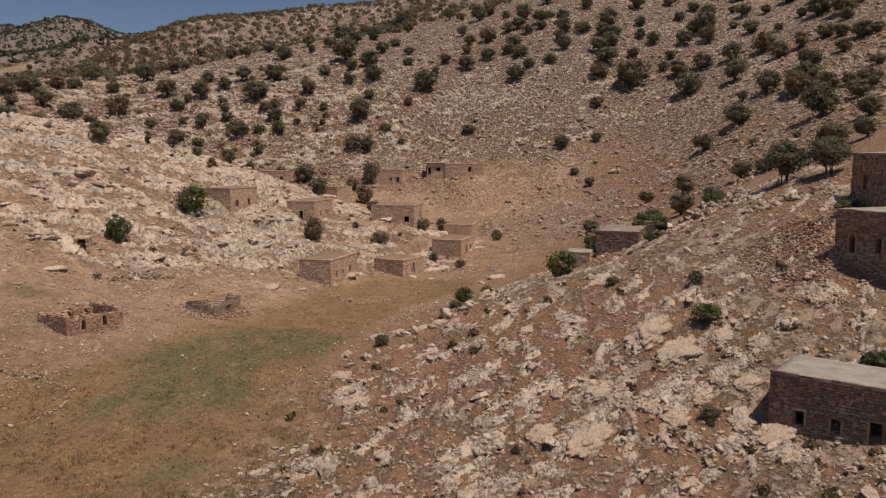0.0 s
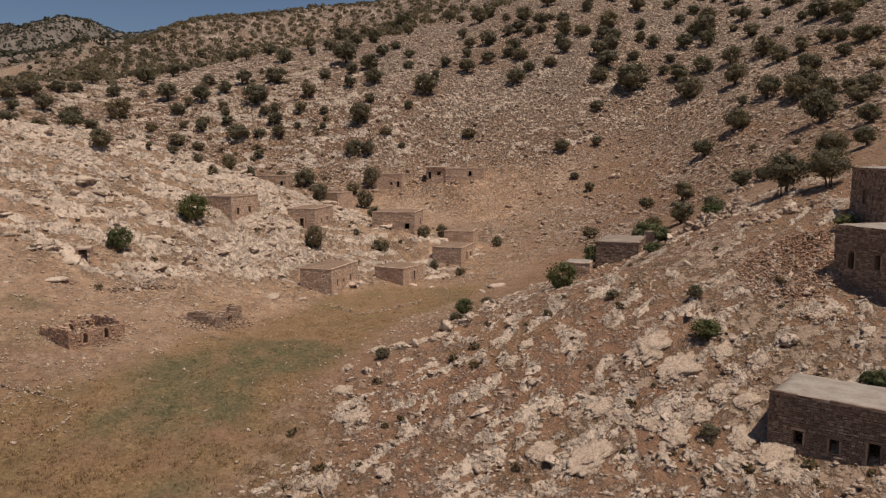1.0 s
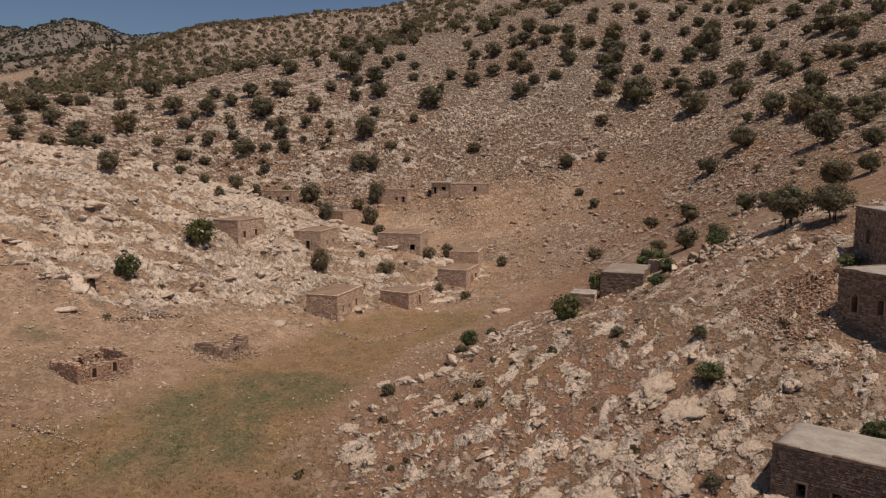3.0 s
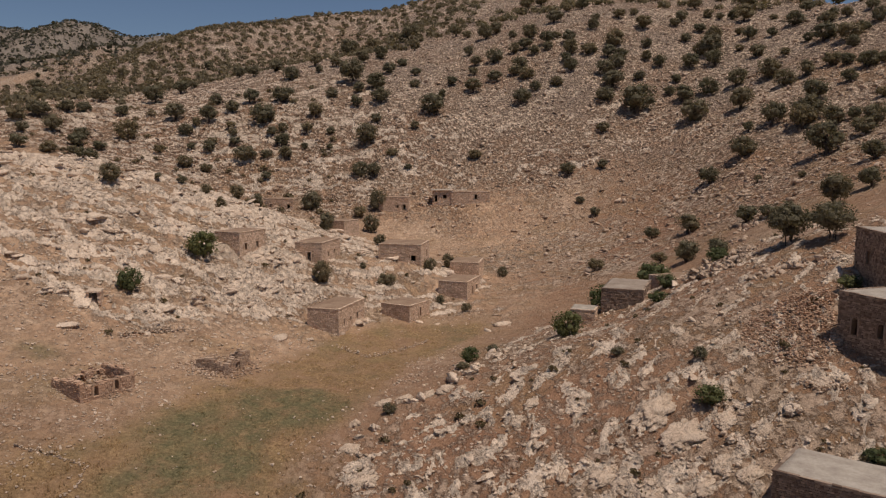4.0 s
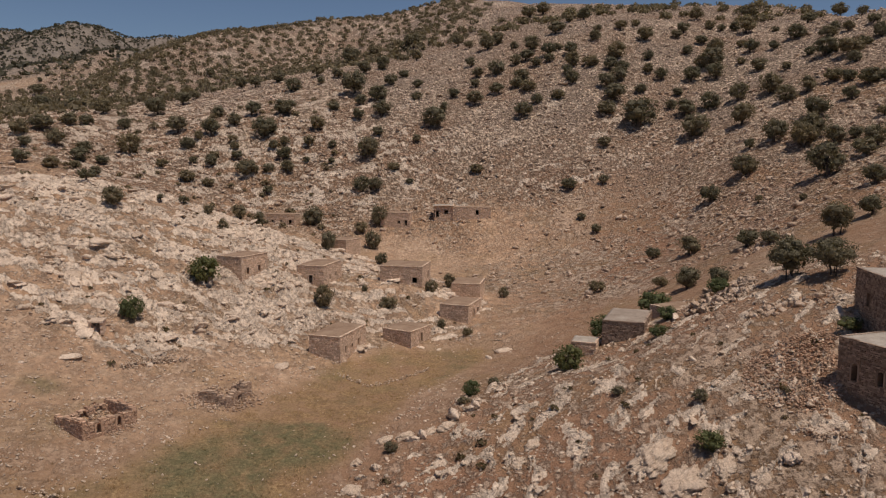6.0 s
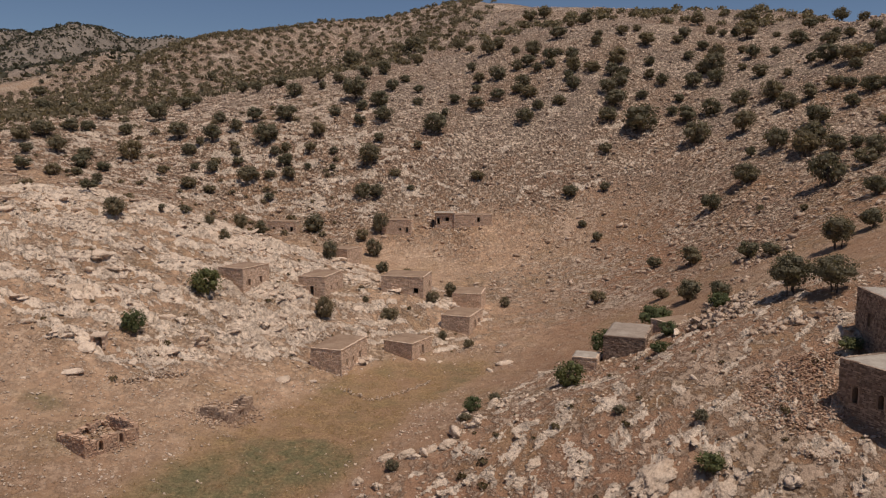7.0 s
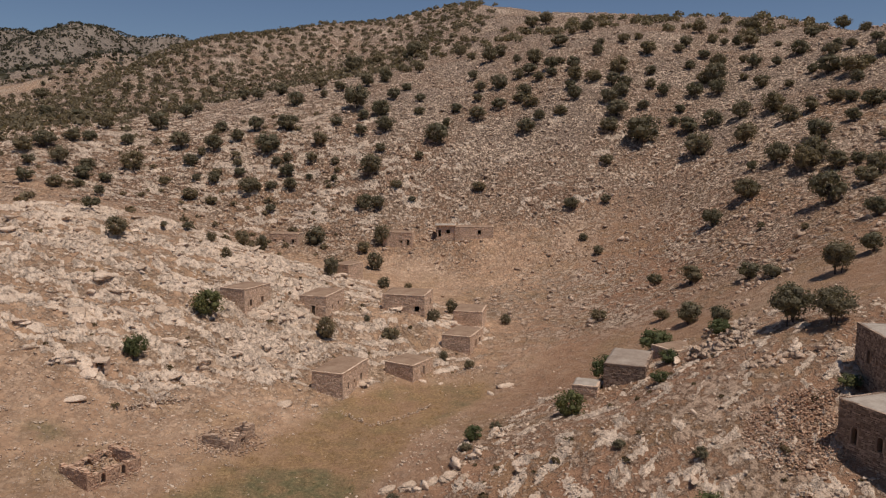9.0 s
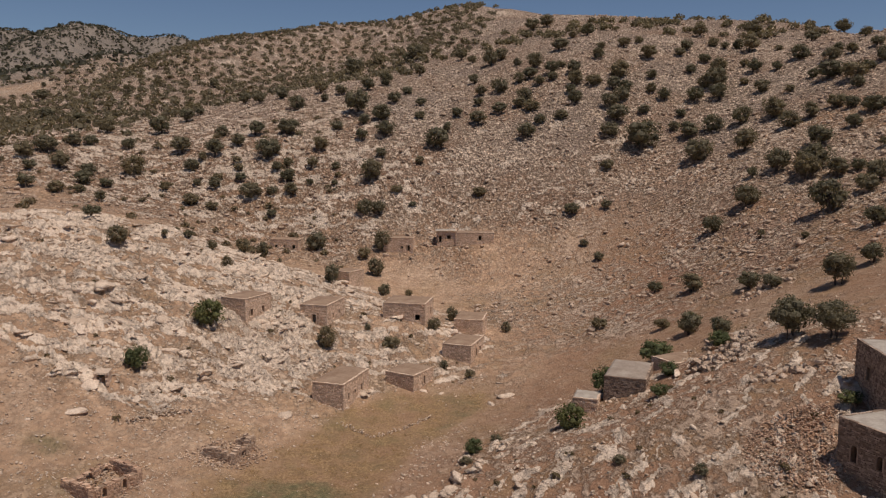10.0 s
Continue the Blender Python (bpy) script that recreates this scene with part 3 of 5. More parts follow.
def house(label, corner, turn, la, lb, h, front=(), side=(), end=(), back=(), roof=ROOF_EARTH, stone=0.34, sink=0.9, base=None, rim=0.03, single="", ragged=0.0, category="stone house", mat=STONE_PALE, arched=False):
    """A stone house. From its near corner one wall runs along turn + 45 (front), one along turn - 45 (side)."""
    rng = np.random.RandomState(int(abs(corner[0] * 31 + corner[1] * 7)) % 9999)
    z0 = top(*corner) if base is None else base
    ob = new("ruined_house" if ragged else "stone_house")
    ob.matrix_world = pose(corner[0], corner[1], z0, 0, 0, turn - 45)
    tagged(ob, label, category, "village houses")
    t = 0.5
    H = h + sink
    low = lambda ops: [(x, z + sink, w, hh) for x, z, w, hh in ops]
    walls = (
        ("side_wall", (0, 0, -sink), 0.0, lb, low(side)),
        ("front_wall", (0, la, -sink), -math.pi / 2, la, low(front)),
        ("end_wall", (lb, 0, -sink), math.pi / 2, la, low(end)),
        ("back_wall", (lb, la, -sink), math.pi, lb, low(back)),
    )
    for wname, org, ang, ln, ops in walls:
        wall = quads_object(wname, place(wall_with_openings(ln, H - ragged, t, ops), org, ang), MORTAR_PALE if mat is STONE_PALE else MORTAR, ob)
        crest = np.clip(0.5 + np.cumsum(rng.uniform(-0.4, 0.4, int(ln / 0.3) + 2)), 0, 1) * ragged
        cells = stone_grid(rng, ln, H, ops, stone * (1.7 if wname in ("end_wall", "back_wall") and not ragged else 1.0))
        if wname == single:
            cells.sort(key=lambda c: (c[1] < sink - 0.3, c[0]))
            PIECES.append((wall, mat, org, ang, cells[:290], rng))
            cells = cells[290:]
        blocks = []
        for x, z, w, hh in cells:
            if ragged and z + hh > H - crest[min(int((x + w / 2) / 0.3), len(crest) - 1)] + 0.12:
                continue
            blocks.append(stone_block(rng, w, hh, 0.055) + np.array([x, 0, z]))
            if ragged and z > 0.5 * H:
                blocks.append((stone_block(rng, w, hh, 0.055) * np.array([1, -1, 1]) + np.array([x, t, z]))[:, ::-1])
        if ragged:
            for k in range(int(ln / 0.3)):
                if not any(ox < k * 0.3 + 0.15 < ox + ow for ox, oz, ow, oh in ops):
                    blocks.append((box_pts((k * 0.3, 0.03, H - ragged - 0.02), (k * 0.3 + 0.3, t - 0.03, H - crest[k] + rng.uniform(-0.05, 0.16))))[1:])
        if blocks:
            st = quads_object("stonework", place(np.concatenate(blocks), org, ang), mat, wall, "rough brown stones laid in courses")
            st["kind"] = "stuff"
        for ox, oz, ow, oh in ops:
            if arched:
                quads_object("arch", place(arch_head(ox, oz + oh, ow, t), org, ang), mat, wall)
            elif oz + oh < H - 0.2:
                quads_object("lintel", place(box_pts((ox - 0.16, -0.075, oz + oh - 0.02), (ox + ow + 0.16, 0.32, oz + oh + 0.15)), org, ang), mat, wall)
            for jx in (ox - 0.12, ox + ow):
                quads_object("jamb", place(box_pts((jx, -0.07, oz), (jx + 0.12, 0.05, oz + oh - 0.03)), org, ang), mat, wall)
    if ragged:
        return ob
    # roof: a slab of beaten earth that overhangs a little, slightly domed and uneven
    n = 16
    u = np.linspace(-rim, lb + rim, n)[:, None] + np.zeros((1, n))
    v = np.linspace(-rim, la + rim, n)[None, :] + np.zeros((n, 1))
    edge = np.minimum(np.minimum(u + rim, lb + rim - u), np.minimum(v + rim, la + rim - v))
    zt = h + 0.13 + 0.10 * np.clip(edge / 1.5, 0, 1) + rng.uniform(-1, 1, (n, n)) * 0.03
    out = (edge < 0.01)
    ut, vt = u + rng.uniform(-1, 1, (n, n)) * 0.05, v + rng.uniform(-1, 1, (n, n)) * 0.05
    zt = zt - out * 0.05
    P = np.concatenate([np.stack([ut, vt, zt], -1).reshape(-1, 3), np.stack([ut, vt, np.full((n, n), h - 0.03)], -1).reshape(-1, 3)])
    idx = np.arange(n * n).reshape(n, n)
    f = [[idx[i, j], idx[i + 1, j], idx[i + 1, j + 1], idx[i, j + 1]] for i in range(n - 1) for j in range(n - 1)]
    f += [[q + n * n for q in reversed(r)] for r in f[:]]
    ring = list(idx[:, 0]) + list(idx[-1, 1:]) + list(idx[-2::-1, -1]) + list(idx[0, -2:0:-1])
    f += [[ring[k], ring[k - 1], ring[k - 1] + n * n, ring[k] + n * n] for k in range(len(ring))]
    quads_object("roof", P, roof, ob, faces=np.array(f))
    # flat edge stones along the two walls in view
    for ln, org, ang in ((lb, (0, 0, h), 0.0), (la, (0, la, h), -math.pi / 2)):
        x = -rim
        while x < ln + rim - 0.1:
            w = rng.uniform(0.45, 0.95)
            quads_object("eaves_stone", place(box_pts((x, -rim - 0.04 - 0.03 * rng.rand(), 0.02), (min(x + w, ln + rim), 0.16, 0.12 + 0.04 * rng.rand())), org, ang), mat, ob)
            x += w + 0.02
    return ob


build_ground()
BROWN = "brown rubble stone house with flat earth roof"
house(BROWN + ", three slit windows", (-13.6, 94.0), 118, 4.2, 8.0, 3.25, side=((1.3, 1.1, 0.42, 0.85), (3.3, 1.25, 0.45, 0.6), (5.3, 1.1, 0.55, 0.95)))
house("low stone outhouse with an earth roof and a narrow door", (-5.3, 102.2), 106, 4.5, 5.2, 2.2, side=((2.5, 0.5, 0.45, 1.2),))
house(BROWN + " and two openings", (2.6, 113.0), 117, 4.4, 6.9, 2.6, side=((2.5, 0.6, 0.6, 1.2), (4.4, 0.65, 0.8, 1.0)))
house(BROWN + ", behind another", (4.8, 126.0), 126, 4.7, 6.5, 2.3)
house(BROWN + " and dark door", (-18.8, 114.0), 122, 4.2, 7.3, 3.3, base=14.6, front=((1.9, 0.5, 0.6, 1.5),), side=((2.2, 1.1, 0.45, 0.7), (4.6, 1.3, 0.5, 0.65)))
house(BROWN + " beside a round tree", (-29.0, 107.0), 112, 4.2, 5.9, 3.2, base=16.9, side=((1.05, 0.75, 0.6, 0.95), (3.6, 0.8, 0.6, 0.95)))
house("wide brown stone house with a pale earth roof", (-4.5, 121.5), 125, 6.8, 6.6, 3.0, base=13.8, front=((5.2, 0.5, 0.8, 0.9),), side=((4.2, 1.0, 0.6, 0.95),), sink=1.6)
house("long dark stone house with a limewashed flat roof", (19.6, 45.5), 6, 5.0, 9.5, 3.05, roof=ROOF_LIME, side=((1.45, 0.2, 0.52, 0.85), (3.4, 0.12, 0.53, 0.85), (5.4, -0.4, 0.62, 1.6)), single="side_wall", mat=STONE_DARK, stone=0.22, sink=1.4, base=8.95)
house("tall stone house with arched windows and a pale roof", (29.8, 59.1), -23, 5.0, 7.5, 3.8, roof=ROOF_LIME, side=((1.25, 0.75, 0.54, 1.35), (3.5, 0.95, 0.5, 1.1)), arched=True, single="side_wall", mat=STONE_DARK, stone=0.27, sink=1.4, base=16.9)
house("tall stone house on the upper terrace behind a bush", (35.2, 67.6), -52, 5.0, 7.0, 3.75, roof=ROOF_LIME, side=((2.6, 0.9, 0.6, 1.2),), mat=STONE_DARK, stone=0.30, sink=1.4, base=21.1)
house("half-buried stone house with a pale flat roof on the spur", (20.6, 82.1), 115, 4.4, 7.5, 2.9, roof=ROOF_GREY, base=13.7, sink=1.5, mat=STONE_DARK, stone=0.26)
house("small stone shed with a pale slab roof beside a house", (15.4, 81.6), 118, 2.6, 3.0, 1.3, roof=ROOF_LIME, base=13.2, sink=1.5)
house("small stone house with an earth roof behind the spur", (25.3, 87.5), 76, 3.7, 4.6, 2.2, base=14.8, sink=1.5)
house("long brown stone house at the foot of the hill", (9.2, 178.0), 135, 8.7, 4.0, 2.3, front=((5.2, 0.7, 0.7, 1.1),), base=20.1)
house("small stone house with a broken front under a slab roof", (0.4, 178.3), 135, 4.2, 4.0, 2.6, front=((0.35, 0.1, 0.75, 1.5), (2.3, 0.8, 0.9, 0.9)), base=20.1, rim=0.35, roof=ROOF_LIME)
house("small brown stone house among trees", (-9.2, 176.0), 130, 6.7, 4.0, 2.9, front=((5.5, 0.1, 0.6, 1.3), (4.0, 0.6, 0.5, 0.6)), base=18.3)
house("small brown stone house with three openings", (-34.6, 173.0), 127, 6.6, 4.0, 2.9, front=((1.2, 1.2, 0.5, 0.6), (3.2, 1.2, 0.45, 0.55), (5.2, 0.5, 0.7, 1.3)), base=18.0, sink=1.8)
house("small stone house half hidden by the ledge", (-18.9, 140.0), 105, 3.6, 4.4, 2.2)
house("roofless ruin of brown stone with arched openings", (-32.2, 65.7), 105, 4.0, 5.6, 1.8, side=((1.3, 0.25, 0.5, 0.95), (3.4, 0.3, 0.5, 0.95)), back=((1.0, 0.35, 0.75, 1.05), (2.7, 0.35, 0.75, 1.05)), end=(), front=(), ragged=0.5, sink=0.8, category="ruin", arched=True, stone=0.26, mat=STONE_RED)
house("collapsed stone hut, its walls tumbled round a dark hollow", (-22.4, 76.8), 122, 4.2, 4.6, 1.5, side=((1.5, -0.3, 0.9, 1.15),), ragged=1.1, sink=0.9, category="ruin", stone=0.24, mat=STONE)


def cellar(x, y, turn):
    """A stone-lined hole dug into the slope, under a flat capstone."""
    rng = np.random.RandomState(8)
    ob = new("root_cellar")
    ob.matrix_world = pose(x, y, top(x, y) - 0.35, 0, 0, turn)
    tagged(ob, "stone-lined dark cellar mouth dug into the slope", "cellar")
    for side in (-0.75, 0.45):
        blocks = [box_pts((side + rng.uniform(-0.04, 0.04), -0.1 + rng.uniform(-0.05, 0.05), k * 0.24), (side + 0.3, 1.6, k * 0.24 + 0.22)) for k in range(6)]
        quads_object("side_stones", np.concatenate(blocks), STONE_PALE, ob)
    quads_object("capstone", box_pts((-0.8, -0.2, 1.40), (0.8, 1.9, 1.58)), ROCK, ob)
    quads_object("back_stones", box_pts((-0.6, 1.5, 0.0), (0.6, 1.75, 1.42)), MORTAR, ob)
    return ob


cellar(-39.6, 85.2, 12)


# ---- rocks ----
def ico(level):
    bm = bmesh.new()
    bmesh.ops.create_icosphere(bm, subdivisions=level, radius=1.0)
    v = np.array([p.co[:] for p in bm.verts])
    f = np.array([[q.index for q in p.verts] for p in bm.faces])
    bm.free()
    return v, f


def rock_shapes(level, count, seed, rough=0.045):
    """Angular boulders: a ball cut by random planes and roughened."""
    rng = np.random.RandomState(seed)
    v, f = ico(level)
    out = []
    for _ in range(count):
        p = v * rng.uniform(0.8, 1.2, 3)
        for _ in range(14):
            n = rng.normal(size=3)
            n /= np.linalg.norm(n)
            d = rng.uniform(0.30, 0.66)
            over = p @ n - d
            p = p - np.clip(over, 0, None)[:, None] * n * 0.95
        p += rng.normal(size=p.shape) * (rough if level > 1 else 0.10)
        out.append(p)
    return np.array(out), f


def scatter_rocks(name, label, xs, ys, size, turn, shapes, mat=ROCK, flat=0.55, long=1.5, sunk=0.3, seed=1, lift=None):
    """One mesh of many separate rocks that lie in the ground."""
    rng = np.random.RandomState(seed)
    sh, f = shapes
    n = len(xs)
    base = sh[rng.randint(len(sh), size=n)]
    sc = np.stack([size * long * rng.uniform(0.75, 1.3, n), size * rng.uniform(0.75, 1.25, n), size * flat * rng.uniform(0.7, 1.4, n)], -1)
    p = base * sc[:, None, :]
    tx, ty = rng.normal(0, 0.16, n), rng.normal(0, 0.16, n)
    p[:, :, 2] += p[:, :, 0] * tx[:, None] + p[:, :, 1] * ty[:, None]
    a = turn + rng.normal(0, 0.45, n)
    c, s = np.cos(a)[:, None], np.sin(a)[:, None]
    x, y = p[:, :, 0] * c - p[:, :, 1] * s, p[:, :, 0] * s + p[:, :, 1] * c
    z0 = ground_height(xs, ys) + sc[:, 2] * (0.5 - sunk) if lift is None else ground_height(xs, ys) + lift
    pts = np.stack([x + xs[:, None], y + ys[:, None], p[:, :, 2] + z0[:, None]], -1)
    faces = (f[None] + (np.arange(n) * sh.shape[1])[:, None, None]).reshape(-1, 3)
    ob = quads_object(name, pts.reshape(-1, 3), mat, faces=faces)
    return tagged(ob, label, "rocks", kind="stuff")


def sector(rng, n, a0, a1, r0, r1, power=1.0):
    a = np.radians(rng.uniform(a0, a1, n))
    r = r0 * (r1 / r0) ** (rng.rand(n) ** power)
    return r * np.sin(a), r * np.cos(a)


def sizes(rng, n, lo, hi, k=2.2):
    return lo * (hi / lo) ** (rng.rand(n) ** k)


MEDIUM, COARSE = rock_shapes(3, 16, 5), rock_shapes(2, 16, 9)
LUMPS = rock_shapes(1, 12, 8)
CRAGS = rock_shapes(3, 16, 15, 0.09)
rng = np.random.RandomState(21)


def keep(x, y, p, want):
    k = np.nonzero(rng.rand(len(x)) < p)[0][:want]
    return x[k], y[k]


x, y = sector(rng, 26000, -22, 34, 40, 105)
reg, st = regions(x, y), strata(x, y)
xs, ys = keep(x, y, reg[1] * (0.12 + 0.88 * smooth(0.0, 0.3, st[0])), 4200)
big, small = np.arange(len(xs)) < 1100, np.arange(len(xs)) >= 1100
scatter_rocks("spur_stones", "small pale limestone chips lying along the spur", xs[small], ys[small], sizes(rng, small.sum(), 0.05, 0.2, 1.6), radians(72), LUMPS, seed=12, flat=0.6, sunk=0.4)
xs, ys = xs[big], ys[big]
scatter_rocks("spur_rocks", "pale weathered limestone rocks lying along the spur", xs, ys, sizes(rng, len(xs), 0.12, 0.42, 2.0), radians(60), rock_shapes(2, 20, 11), seed=2, long=1.5, flat=0.55, sunk=0.45)
x, y = sector(rng, 9000, -18, 34, 42, 100)
reg, st = regions(x, y), strata(x, y)
xs, ys = keep(x, y, reg[1] * smooth(0.2, 0.5, st[0]), 70)
scatter_rocks("spur_boulders", "large pale limestone boulders with dark pitted sides", xs, ys, sizes(rng, len(xs), 0.35, 0.8, 2.0), radians(72), MEDIUM, seed=3, flat=0.5, long=1.5, sunk=0.5)
x, y = sector(rng, 26000, -34, -6, 72, 165)
reg, st = regions(x, y), strata(x, y)
xs, ys = keep(x, y, np.maximum(reg[2], 0.8 * reg[3]) * smooth(-0.1, 0.35, np.maximum(st[1], st[2])), 1900)
scatter_rocks("ledge_rocks", "pale limestone ledges and blocks on the hill above the valley", xs, ys, sizes(rng, len(xs), 0.10, 0.55, 2.2), 0.15, COARSE, seed=4, flat=0.5, long=1.4, sunk=0.45)
x, y = sector(rng, 6000, -34, 6, 80, 160)
reg, st = regions(x, y), strata(x, y)
xs, ys = keep(x, y, np.maximum(reg[2], reg[3]) * smooth(0.0, 0.4, np.maximum(st[1], st[2])), 260)
scatter_rocks("ledge_boulders", "large rounded limestone blocks between the houses", xs, ys, sizes(rng, len(xs), 0.45, 1.25, 2.0), 0.15, COARSE, seed=5, flat=0.5, long=1.6, sunk=0.45)
x, y = sector(rng, 90000, -34, 34, 120, 440, 0.75)
reg, st = regions(x, y), strata(x, y)
w = np.clip(reg[4] * 0.9 + 0.5 * reg[5] + 0.7 * smooth(30, 52, x - 0.1 * (y - 120)), 0, 1) * (0.3 + 0.7 * smooth(-0.1, 0.4, st[2]))
xs, ys = keep(x, y, w * (0.55 + 0.45 * smooth(-0.4, 0.3, fbm(x / 11, y / 11, 3))), 23000)
scatter_rocks("scree", "loose grey and pale stones over the hillside", xs, ys, sizes(rng, len(xs), 0.22, 1.0, 2.1), 0.2, LUMPS, mat=ROCK_GREY, seed=6, flat=0.75, long=1.15, sunk=0.2)
x, y = sector(rng, 18000, -34, 34, 40, 130)
reg = regions(x, y)
xs, ys = keep(x, y, 0.12 + 0.5 * np.maximum(reg[1], reg[3]) - 0.10 * reg[0] + 0.6 * smooth(-8, -20, x) * smooth(64, 72, y) * (1 - reg[0]), 6500)
scatter_rocks("loose_stones", "small loose stones strewn over bare soil", xs, ys, sizes(rng, len(xs), 0.09, 0.32, 1.5), 0.0, LUMPS, seed=7, flat=0.7, long=1.2)
x, y = sector(rng, 14000, -34, 2, 60, 112)
reg = regions(x, y)
xs, ys = keep(x, y, (1 - 0.97 * reg[0]) * smooth(6, -10, x - 0.4 * (y - 80)) * (0.25 + 0.75 * smooth(-0.2, 0.4, fbm(x / 5, y / 5, 3))), 4200)
scatter_rocks("slope_stones", "small pale stones strewn over the dusty valley side", xs, ys, sizes(rng, len(xs), 0.07, 0.26, 1.6), 0.0, LUMPS, seed=17, flat=0.75, long=1.2)

# single boulders that stand out on the spur and on the edge of the meadow
for bx, by, bs in ((2.4, 72.6, 0.8), (19.6, 52.6, 0.7), (-6.0, 55.2, 0.7), (24.0, 53.5, 0.9), (-7.5, 62.0, 0.6), (-9.3, 44.5, 0.6), (11.5, 43.6, 0.9), (-3.4, 67.6, 0.9), (-2.5, 67.9, 0.7), (0.4, 71.0, 1.05), (1.9, 72.2, 1.0), (2.6, 73.6, 0.7), (4.9, 76.4, 0.8), (5.4, 77.3, 0.95), (-6.4, 63.3, 0.75), (-7.2, 59.4, 0.6), (-44.5, 84.6, 1.3), (-42.8, 85.2, 1.1), (-30.5, 92.5, 1.0), (-33.8, 95.8, 1.1), (-24.5, 100.5, 1.1), (-20.2, 97.0, 0.9)):
    sh = CRAGS[0][rng.randint(16)] * np.array([1.4, 1.05, 0.7]) * bs * 0.85
    ob = quads_object("boulder", sh, ROCK, faces=CRAGS[1])
    ob.matrix_world = pose(bx, by, top(bx, by) + bs * 0.1, rng.uniform(-12, 12), rng.uniform(-12, 12), rng.uniform(20, 110))
    tagged(ob, "weathered pale limestone boulder half sunk in brown soil", "boulder", "single boulders")


def outcrop(x, y, width, seed):
    """A low rounded mass of pitted limestone that grows out of the soil."""
    rng = np.random.RandomState(seed)
    v, f = ico(5)
    a, b, c = v[:, 0] * 1.3 + seed * 3.1, v[:, 1] * 1.3 - seed * 1.7, v[:, 2] * 1.3
    lump = 0.30 * fbm(a + 0.6 * c, b - 0.4 * c, 3) - 0.26 * np.abs(fbm(3.1 * a - c, 3.1 * b + 1.7 * c, 3)) - 0.14 * np.abs(fbm(8 * a + c, 8 * b - 3 * c, 2))
    flat = np.hypot(v[:, 0], v[:, 1])
    p = v * (1 + lump)[:, None]
    p[:, :2] *= np.where(v[:, 2] < 0.35, 0.94 / np.maximum(flat, 0.3), 1.0)[:, None]
    p = p * np.array([0.56, 0.42, 0.155 if width > 1.3 else 0.42]) * width
    a = rng.uniform(0.5, 1.3)
    px, py = x + p[:, 0] * math.cos(a) - p[:, 1] * math.sin(a), y + p[:, 0] * math.sin(a) + p[:, 1] * math.cos(a)
    base = lie(px, py)
    ob = quads_object("limestone_outcrop", np.stack([px - x, py - y, base + p[:, 2] - top(x, y)], -1), ROCK, faces=f)
    ob.matrix_world = pose(x, y, top(x, y))
    return tagged(ob, "low pitted limestone outcrop rising from brown soil" if width > 1.3 else "rounded grey limestone boulder at the meadow edge", "rock", "outcrops on the spur")


for k, (x, y, w) in enumerate(((15.4, 57.4, 4.0), (19.9, 54.6, 2.0), (21.7, 52.7, 2.0), (16.7, 54.2, 3.4), (18.4, 50.8, 1.9), (10.8, 52.4, 2.4), (12.1, 51.6, 2.2), (13.5, 50.0, 2.3), (14.7, 47.9, 2.5), (19.8, 49.3, 1.8), (18.3, 46.3, 2.2), (19.5, 44.5, 3.0), (9.2, 47.6, 3.4), (8.0, 53.1, 1.1), (6.3, 49.1, 2.4), (-1.9, 68.7, 1.5), (-0.4, 69.0, 2.0), (1.0, 68.2, 1.0), (-6.0, 68.4, 1.8), (-4.2, 68.6, 1.8), (-8.1, 64.4, 1.1), (-8.1, 60.3, 1.8), (-6.6, 55.7, 2.4), (6.7, 62.6, 1.6), (5.4, 60.7, 1.4), (16.8, 49.5, 2.0), (-9.0, 46.0, 1.0))):
    outcrop(x, y, w, k)


# ---- dry stone walls, heaps and the collapsed house ----
def stone_line(points, height, thick, label, name="dry_stone_wall", size=0.2, mess=0.12, mat=STONE_PALE):
    xs, ys, lift = [], [], []
    rng = np.random.RandomState(int(abs(points[0][0]) * 10))
    for (x0, y0), (x1, y1) in zip(points, points[1:]):
        ln = math.hypot(x1 - x0, y1 - y0)
        for k in range(max(1, int(ln / (size * 1.2)))):
            f = k * size * 1.2 / ln
            hh = height * (0.45 + 0.55 * abs(math.sin(k * 0.37 + x0)))
            for c in range(max(1, int(hh / (size * 0.8)))):
                for w in range(max(1, int(thick / (size * 1.5)))):
                    xs.append(x0 + (x1 - x0) * f + rng.normal(0, mess) + w * size * 1.3 * (y1 - y0) / ln)
                    ys.append(y0 + (y1 - y0) * f + rng.normal(0, mess) - w * size * 1.3 * (x1 - x0) / ln)
                    lift.append(0.06 + c * size * 0.8)
    n = len(xs)
    ob = scatter_rocks(name, label, np.array(xs), np.array(ys), sizes(rng, n, size * 0.55, size * 0.9, 1.0), math.atan2(points[-1][1] - points[0][1], points[-1][0] - points[0][0]), LUMPS, mat=mat, flat=0.8, long=1.25, seed=n, lift=np.array(lift))
    ob["category"] = "stone wall"
    ob["kind"] = ""
    del ob["kind"]
    return ob


